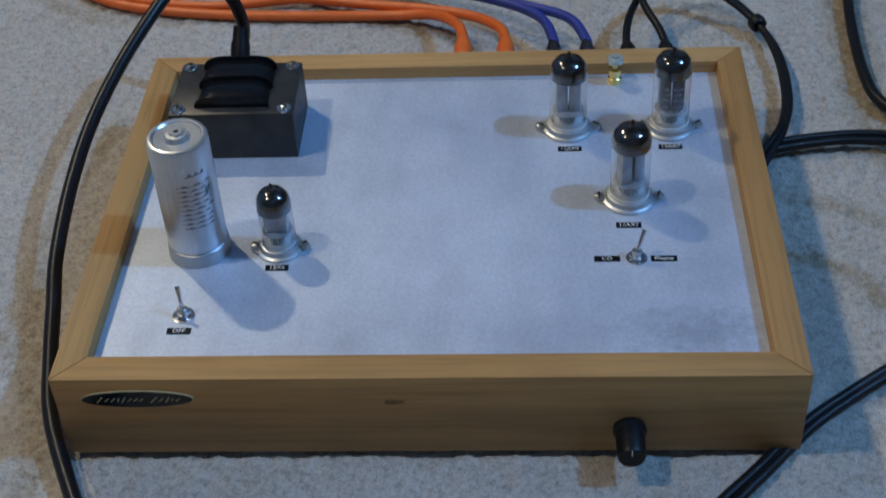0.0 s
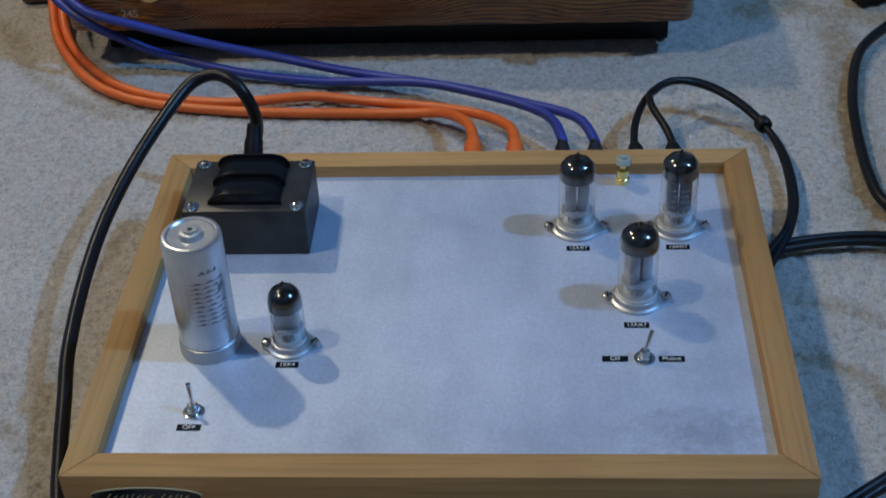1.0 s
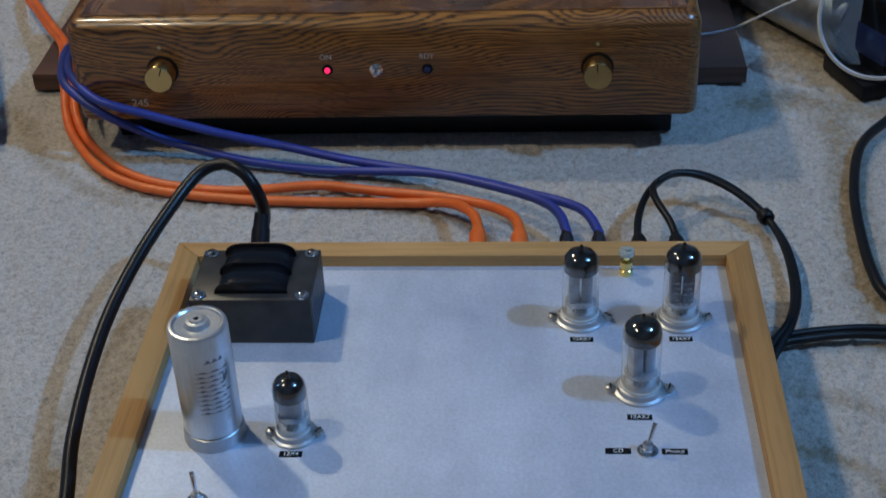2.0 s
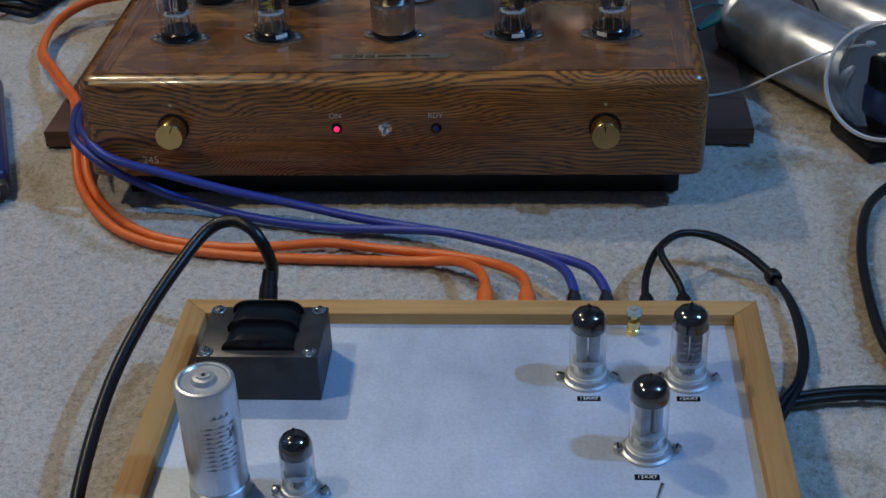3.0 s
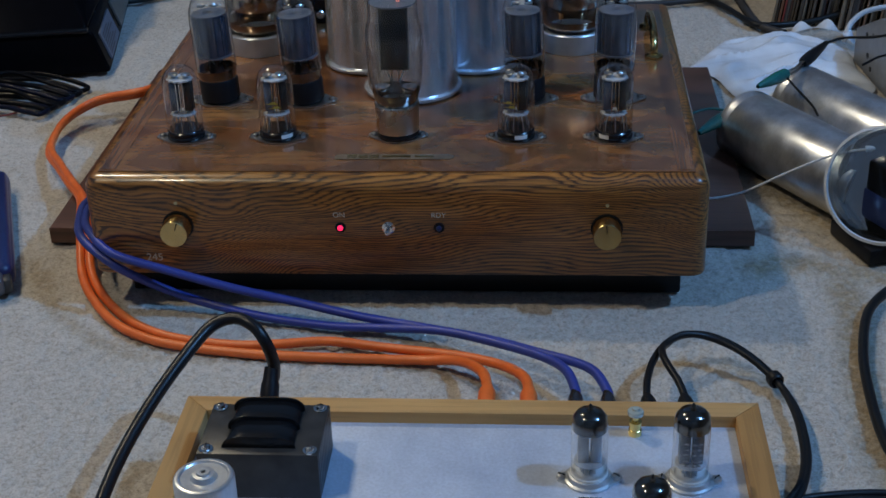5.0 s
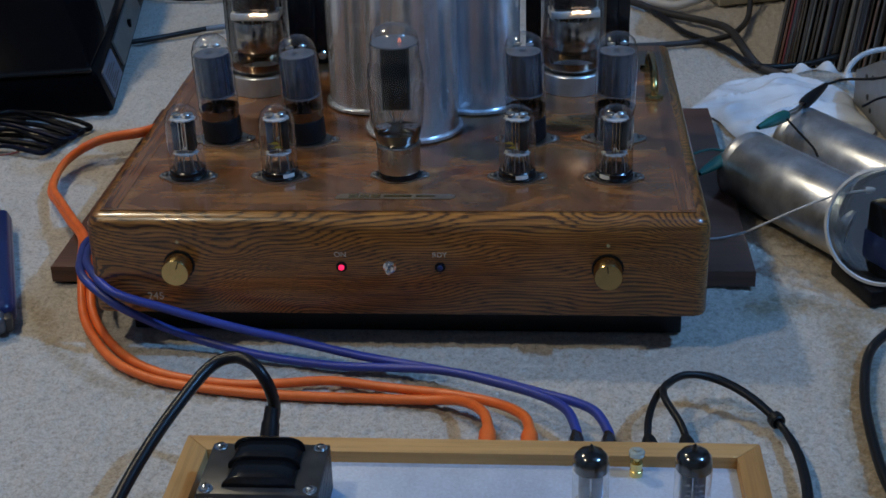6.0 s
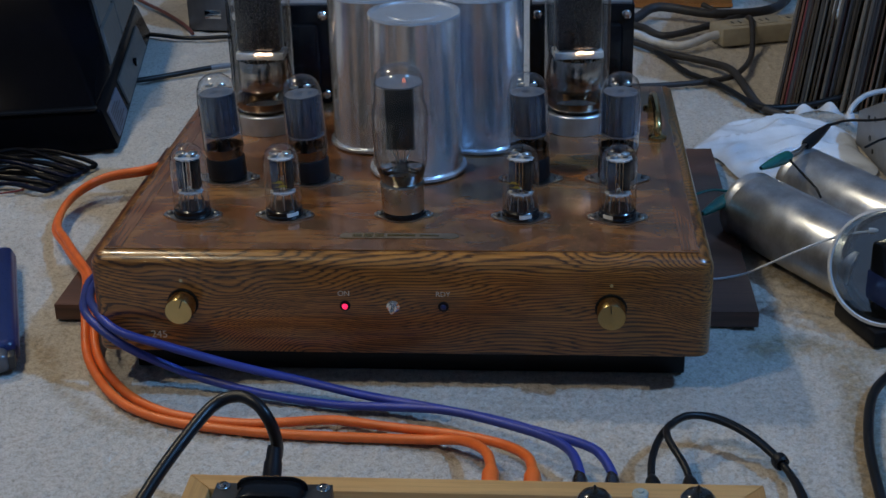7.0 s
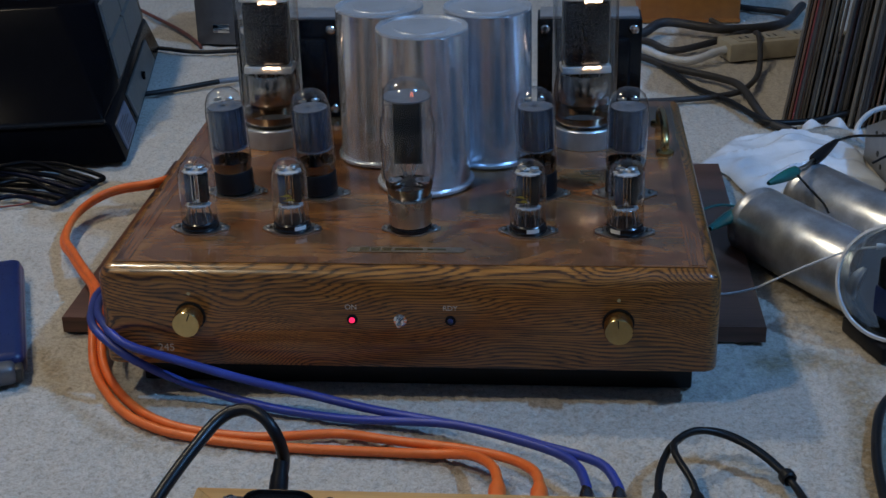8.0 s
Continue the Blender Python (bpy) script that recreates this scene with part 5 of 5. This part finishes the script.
single("thin_wire", hose([(-0.60, 0.965, 0.003), (-0.575, 0.975, 0.003), (-0.565, 0.985, 0.004), (-0.57, 1.0, 0.006)], 0.0012, 8), plain("dark_red_wire", (0.16, 0.02, 0.018), 0.4), (0, 0, 0), "thin dark red wire on carpet", "wire")

# navy case with a silver end
case = thing("zip_case", (-0.42, 0.552, 0), "navy blue glossy case with silver end", "case", turn=20.4)
part("shell", box(-0.16, -0.0, 0.012, 0.238, 0.001, 0.026, 0.008, 4), NAVY, case)
part("spine", box(-0.016, 0.0015, 0.014, 0.236, 0.004, 0.021, 0.006, 3), NAVY, case)
part("end_cap", box(-0.15, -0.008, -0.004, 0.016, 0.003, 0.022, 0.006, 3), SILVER_PAINT, case, "silver metal end")
part("clasp", box(-0.012, -0.002, 0.0, 0.018, 0.003, 0.018, 0.003), GREY_IRON, case)


# ---- the pair of bare cans, clips and wires ----
def lying_can(start, way, length, r, label):
    c = thing("electrolytic_can", (start[0], start[1], 0), label, "metal can", "bare cans on the carpet")
    m = Matrix.Translation((0, 0, r)) @ aim((0, 0, 0), (way[0], way[1], 0))
    part("can", lathe([(0, 0.004), (r * 0.8, 0.004), (r * 0.86, 0.0), (r * 0.97, 0.0), (r, 0.003), (r, 0.008), (r * 0.965, 0.0105), (r * 0.965, 0.0125), (r, 0.015), (r, length - 0.004), (r * 0.95, length), (0, length)], 56, m=m), OLD_CAN, c, "tarnished bare aluminium can")
    part("top_disc", lathe([(0, 0.003), (r * 0.8, 0.003), (r * 0.8, 0.0045)], 40, m=m), SOFT_BLACK, c)
    for s in (-1, 1):
        part("terminal", lathe([(0.005, 0.0045), (0.005, -0.003), (0.0022, -0.004), (0.0022, -0.010), (0, -0.010)], 16, m=m @ Matrix.Translation((0, s * r * 0.4, 0))), STEEL, c)
    return c


CW = (0.52, -0.854)
lying_can((0.260, 0.858, 0), CW, 0.19, 0.038, "bare tarnished aluminium can lying on carpet")
lying_can((0.325, 0.930, 0), CW, 0.19, 0.038, "bare tarnished aluminium can lying behind its twin")


def crocodile(a, b, colour, label):
    """A crocodile clip: tapered vinyl boot and two toothed jaws."""
    c = thing("crocodile_clip", a, label, "clip", "crocodile clips")
    d = (Vector(b) - Vector(a)).length
    m = Matrix.Translation(-Vector(a)) @ aim(a, b)
    part("boot", lathe([(0.0022, 0), (0.0030, 0.003), (0.0052, d * 0.28), (0.0066, d * 0.5), (0.0064, d * 0.7), (0.0040, d * 0.76), (0, d * 0.76)], 18, m=m), colour, c)
    for s in (-1, 1):
        bm = box(-0.0016, 0.0016, s * 0.0022 - 0.0007, s * 0.0022 + 0.0007, d * 0.7, d, 0.0004)
        bm.transform(m)
        part("jaw", bm, STEEL, c)
    return c


crocodile((0.206, 0.798, 0.054), (0.249, 0.874, 0.046), GREEN_BOOT, "green vinyl crocodile clip on can terminal")
crocodile((0.270, 0.856, 0.081), (0.316, 0.903, 0.082), GREEN_BOOT, "green vinyl crocodile clip resting on can")
crocodile((0.366, 1.006, 0.075), (0.314, 0.900, 0.082), SOFT_BLACK, "black vinyl crocodile clip above white bag")
single("test_lead", hose([(0.366, 1.006, 0.075), (0.387, 1.008, 0.080), (0.422, 0.985, 0.090), (0.50, 0.98, 0.11)], 0.0016, 8), SOFT_BLACK, (0, 0, 0), "thin black test lead from the clip", "wire")
single("test_lead", hose([(0.192, 0.822, 0.060), (0.206, 0.832, 0.063), (0.222, 0.848, 0.060), (0.238, 0.864, 0.052)], 0.0014, 8), GREEN_BOOT, (0, 0, 0), "thin green test lead beside the cabinet", "wire")
single("test_lead", hose([(0.302, 0.872, 0.084), (0.310, 0.846, 0.080), (0.321, 0.826, 0.072), (0.325, 0.814, 0.066)], 0.0012, 8), SOFT_BLACK, (0, 0, 0), "thin dark wire lying across the can", "wire")
single("test_lead", hose([(0.40, 0.97, 0.062), (0.43, 0.99, 0.066), (0.48, 0.98, 0.07)], 0.0014, 8), SOFT_BLACK, (0, 0, 0), "thin dark wire by the grey box", "wire")
single("white_wire", hose([(0.375, 0.684, 0.088), (0.345, 0.687, 0.0845), (0.319, 0.691, 0.078), (0.285, 0.697, 0.060), (0.257, 0.707, 0.040), (0.239, 0.715, 0.027), (0.216, 0.720, 0.0192), (0.200, 0.722, 0.0190)], 0.0012, 8), WHITE_CABLE, (0, 0, 0), "thin pale grey wire resting on brown board", "wire")
single("wire_sleeve", hose([(0.41, 0.684, 0.094), (0.345, 0.687, 0.0848)], 0.0032, 10, straight=True), WHITE_CABLE, (0, 0, 0), "white sleeve on the thin wire", "sleeve")

# roll with a clear rim and black core on a black foot
roll = thing("tape_roll", (0.361, 0.655, 0), "clear-rimmed tape roll with black core on black stand", "tape roll")
ax = aim((0, 0, 0.064), (-0.42, -0.78, 0.064 + 0.30))
part("rim", lathe([(0.0475, -0.013), (0.0530, -0.014), (0.0535, 0.0), (0.0530, 0.014), (0.0475, 0.013), (0.0465, 0), (0.0475, -0.013)], 64, m=ax), CLEAR_FILM, roll, "clear plastic rim")
part("rim_edge", lathe([(0.0505, 0.0138), (0.0535, 0.0138), (0.0538, 0.0162), (0.0512, 0.0168), (0.0505, 0.0138)], 64, m=ax), WHITE_CABLE, roll, "pale rolled edge")
part("back_disc", lathe([(0, -0.016), (0.050, -0.016), (0.050, -0.013), (0, -0.013)], 56, m=ax), CHROME, roll, "shiny back disc")
core = box(-0.018, 0.05, -0.02, 0.02, 0.0, 0.072, 0.004)
core.transform(Matrix.Translation((0.008, 0.004, 0.012)) @ pose(0, 0, 0, 0, 0, 28))
part("core", core, BLACK_GLOSS, roll, "glossy black core block")
navy_block = box(-0.019, 0.03, -0.0212, 0.0212, 0.014, 0.044, 0.003)
navy_block.transform(Matrix.Translation((0.008, 0.004, 0.012)) @ pose(0, 0, 0, 0, 0, 28))
part("core_band", navy_block, NAVY, roll)
foot = box(-0.03, 0.06, -0.03, 0.04, 0, 0.016, 0.003)
foot.transform(pose(0, 0, 0, 0, 0, 20))
part("stand", foot, BLACK_PLASTIC, roll)


# crumpled white bag
def bag():
    bm = bmesh.new()
    rim = spline([(-0.110, 0.0, 0), (-0.048, 0.105, 0), (0.010, 0.120, 0), (0.055, 0.105, 0), (0.092, 0.062, 0), (0.095, 0.0, 0), (0.100, -0.075, 0), (0.02, -0.125, 0), (-0.052, -0.115, 0), (-0.078, -0.03, 0), (-0.110, 0.0, 0)], 10)[:-1]
    rng = random.Random(17)
    folds = [(rng.uniform(-0.09, 0.09), rng.uniform(-0.10, 0.10), rng.uniform(-0.5, 0.9), rng.uniform(0.03, 0.08), rng.uniform(0.006, 0.016), rng.uniform(-0.006, 0.014)) for _ in range(26)]
    rows, rings = 40, []
    for k in range(1, rows + 1):
        u = k / rows
        ring = []
        for p in rim:
            x, y = p.x * u, p.y * u
            n1 = noise.noise(Vector((x * 14, y * 14, 3)))
            h = 0.010 + 0.010 * n1
            for fx, fy, turn, reach, wide, lift in folds:
                along = (x - fx) * math.cos(turn) + (y - fy) * math.sin(turn)
                off = (y - fy) * math.cos(turn) - (x - fx) * math.sin(turn) + 0.15 * along * n1
                h += lift * max(0.0, 1 - abs(off) / wide) * max(0.0, 1 - abs(along) / reach)
            ring.append(bm.verts.new((x + 0.006 * n1, y, max(0.001, h * (1 - u**9) + 0.002))))
        rings.append(ring)
    n = len(rim)
    for a, b in zip(rings, rings[1:]):
        for k in range(n):
            bm.faces.new((a[k], a[(k + 1) % n], b[(k + 1) % n], b[k]))
    bm.faces.new(rings[0])
    return bm


sack = thing("plastic_bag", (0.335, 1.118, 0), "crumpled white plastic bag lying on carpet", "bag")
part("film", bag(), WHITE_CLOTH, sack)
strap = bmesh.new()
edge = spline([(0.03, 0.105, 0.012), (0.06, 0.100, 0.020), (0.085, 0.075, 0.022), (0.100, 0.055, 0.014)], 8)
for low, high in (([strap.verts.new(p) for p in edge], [strap.verts.new(p + Vector((0.006, 0.022, 0.006 * math.sin(i * 0.7)))) for i, p in enumerate(edge)]),):
    for a in range(len(edge) - 1):
        strap.faces.new((low[a], low[a + 1], high[a + 1], high[a]))
part("handle_strap", strap, WHITE_CLOTH, sack, "twisted white film handle")

# grey metal chassis with drilled holes
chassis = thing("metal_chassis", (0.431, 1.154, 0), "bare grey metal chassis with drilled holes", "chassis", turn=6)
sides = prism([(-0.17, 0.0), (0.0, 0.0), (0.0, 0.042), (-0.08, 0.080), (-0.17, 0.088)], 0.0, 0.16, 0.001)
sides.transform(pose(0, 0, 0, 90, 0, 90))
bmesh.ops.recalc_face_normals(sides, faces=sides.faces[:])
part("shell", sides, GREY_BOX, chassis)
for y, z, r in ((-0.040, 0.046, 0.0036), (-0.050, 0.024, 0.0036), (-0.062, 0.052, 0.0032), (-0.064, 0.012, 0.0032)):
    part("hole", lathe([(r, 0), (r, 0.0006), (0, 0.0006)], 16, m=Matrix.Translation((0, y, z)) @ pose(0, 0, 0, 0, -90, 0)), SOFT_BLACK, chassis)

# ---- records in their sleeves ----
def sleeve_card():
    m = Nodes("sleeve_card", (0.3, 0.3, 0.3), 0.6)
    info = m.t.nodes.new("ShaderNodeObjectInfo")
    tone = m.ramp(info.outputs["Random"], (0.0, (0.03, 0.03, 0.035)), (0.18, (0.22, 0.18, 0.13)), (0.3, (0.26, 0.05, 0.045)), (0.38, (0.06, 0.055, 0.05)), (0.55, (0.27, 0.225, 0.17)), (0.7, (0.035, 0.04, 0.06)), (0.85, (0.12, 0.095, 0.07)), (1.0, (0.26, 0.25, 0.23)))
    wear = m.ramp(m.noise(m.coords((1, 1, 0.2)), 90, 4.0), (0.35, (0.55, 0.53, 0.5)), (0.65, (1.1, 1.1, 1.1)))
    m.colour(m.mix(0.7, tone, wear, "MULTIPLY"))
    return m.m


CARD = sleeve_card()
random.seed(5)
x = 0.352
for k in range(66):
    w = random.choice((0.0026, 0.0032, 0.0036, 0.0042))
    ob = part("record_sleeve", box(0, w, 0, 0.315, 0, 0.315, 0.0004, 1), CARD, None, smooth=False)
    ob.location = (x, 1.297 - (x - 0.352) * 0.24 + random.uniform(-0.006, 0.008), 0.0)
    ob.rotation_euler = (0, radians(7.5 - 0.03 * k + random.uniform(-0.25, 0.25)), radians(-13.5))
    tagged(ob, "worn record sleeve standing in a leaning row", "record sleeve", "row of records")
    x += w + 0.0006

# ---- far end of the carpet ----
bx = thing("wooden_box", (0.19, 1.81, 0), "orange-brown varnished wooden box on the carpet", "box")
part("body", box(0, 0.165, 0, 0.16, 0.004, 0.13, 0.003), BROWN_BOX, bx)
part("base_strip", box(-0.001, 0.166, -0.001, 0.161, 0, 0.006), BROWN_BOX, bx)
strip = thing("power_strip", (0.312, 1.566, 0), "beige plastic power strip with dark outlets", "power strip", turn=18)
part("body", box(0, 0.20, 0, 0.052, 0.001, 0.030, 0.004), BEIGE, strip)
for k in range(4):
    o = part("outlet", box(0.018 + 0.046 * k, 0.048 + 0.046 * k, 0.010, 0.042, 0.030, 0.0312, 0.0004), BEIGE, strip)
    for s in (0, 1):
        part("slot", box(0.026 + 0.046 * k + 0.011 * s, 0.0285 + 0.046 * k + 0.011 * s, 0.02, 0.032, 0.0312, 0.0316), SOFT_BLACK, o, smooth=False)
silver = thing("silver_device", (-0.535, 1.675, 0), "silver plastic device with a small front button", "electronic device", turn=-6)
part("case", box(0, 0.085, 0, 0.16, 0.001, 0.11, 0.004), SILVER_PAINT, silver)
part("button", box(0.030, 0.058, -0.0022, 0.001, 0.022, 0.036, 0.001), CHROME, silver)
for name, pts, r, sheath, label in (
    ("grey_cable", [(0.14, 1.60, 0.008), (0.183, 1.572, 0.008), (0.222, 1.518, 0.008), (0.282, 1.455, 0.012), (0.308, 1.401, 0.016), (0.322, 1.325, 0.008), (0.333, 1.270, 0.006), (0.36, 1.24, 0.005)], 0.0055, GREY_CABLE, "thick grey cable looped over the carpet"),
    ("grey_cable", [(0.30, 1.75, 0.02), (0.349, 1.683, 0.010), (0.357, 1.602, 0.036), (0.349, 1.512, 0.008), (0.321, 1.414, 0.012), (0.291, 1.388, 0.008), (0.219, 1.369, 0.006), (0.14, 1.36, 0.006)], 0.0042, GREY_CABLE, "grey cable curling behind the amplifier"),
    ("grey_cable", [(0.21, 1.53, 0.006), (0.228, 1.483, 0.006), (0.247, 1.427, 0.006), (0.288, 1.362, 0.007), (0.317, 1.289, 0.008), (0.336, 1.266, 0.008), (0.396, 1.273, 0.01), (0.489, 1.285, 0.03), (0.62, 1.285, 0.05)], 0.0042, SOFT_BLACK, "dark cable lying in front of the records"),
    ("grey_cable", [(0.15, 1.68, 0.01), (0.19, 1.702, 0.012), (0.228, 1.736, 0.02), (0.316, 1.707, 0.016), (0.412, 1.752, 0.012), (0.468, 1.881, 0.01)], 0.0075, GREY_CABLE, "thick dark grey cable by the wooden box"),
    ("grey_cable", [(0.16, 1.70, 0.006), (0.197, 1.668, 0.006), (0.229, 1.618, 0.006), (0.293, 1.650, 0.01), (0.362, 1.717, 0.01), (0.428, 1.769, 0.012), (0.434, 1.843, 0.008), (0.364, 1.891, 0.006), (0.30, 1.99, 0.006)], 0.0055, GREY_CABLE, "thick dark grey cable by the wooden box"),
    ("white_cable", [(0.15, 1.64, 0.008), (0.186, 1.619, 0.008), (0.209, 1.572, 0.01), (0.249, 1.547, 0.01), (0.295, 1.577, 0.016), (0.318, 1.586, 0.018)], 0.0065, WHITE_CABLE, "white cable plugged into the power strip"),
    ("white_cable", [(0.425, 1.19, 0.012), (0.437, 1.21, 0.030), (0.465, 1.235, 0.038), (0.52, 1.25, 0.04)], 0.0035, WHITE_CABLE, "white tube beside the plastic bag"),
    ("black_lead", [(-0.60, 1.37, 0.006), (-0.534, 1.398, 0.006), (-0.49, 1.426, 0.006), (-0.445, 1.45, 0.008)], 0.0040, SOFT_BLACK, "black cable with grey tip on carpet"),
    ("black_lead", [(-0.64, 1.65, 0.006), (-0.578, 1.633, 0.006), (-0.518, 1.613, 0.006), (-0.447, 1.622, 0.006), (-0.34, 1.63, 0.006)], 0.0034, SOFT_BLACK, "black cable before the silver device"),
    ("red_lead", [(-0.70, 1.90, 0.006), (-0.653, 1.839, 0.006), (-0.593, 1.762, 0.006), (-0.545, 1.69, 0.006), (-0.52, 1.64, 0.006)], 0.0030, plain("brown_red_sheath", (0.12, 0.035, 0.025), 0.45), "thin brownish red cable on carpet"),
):
    cable(name, pts, r, sheath, label)
single("cable_tip", hose([(-0.447, 1.449, 0.008), (-0.42, 1.461, 0.008)], 0.0043, 12, straight=True), plain("pale_grey_plug", (0.16, 0.18, 0.21), 0.4), (0, 0, 0), "pale grey plug on the black cable", "plug")
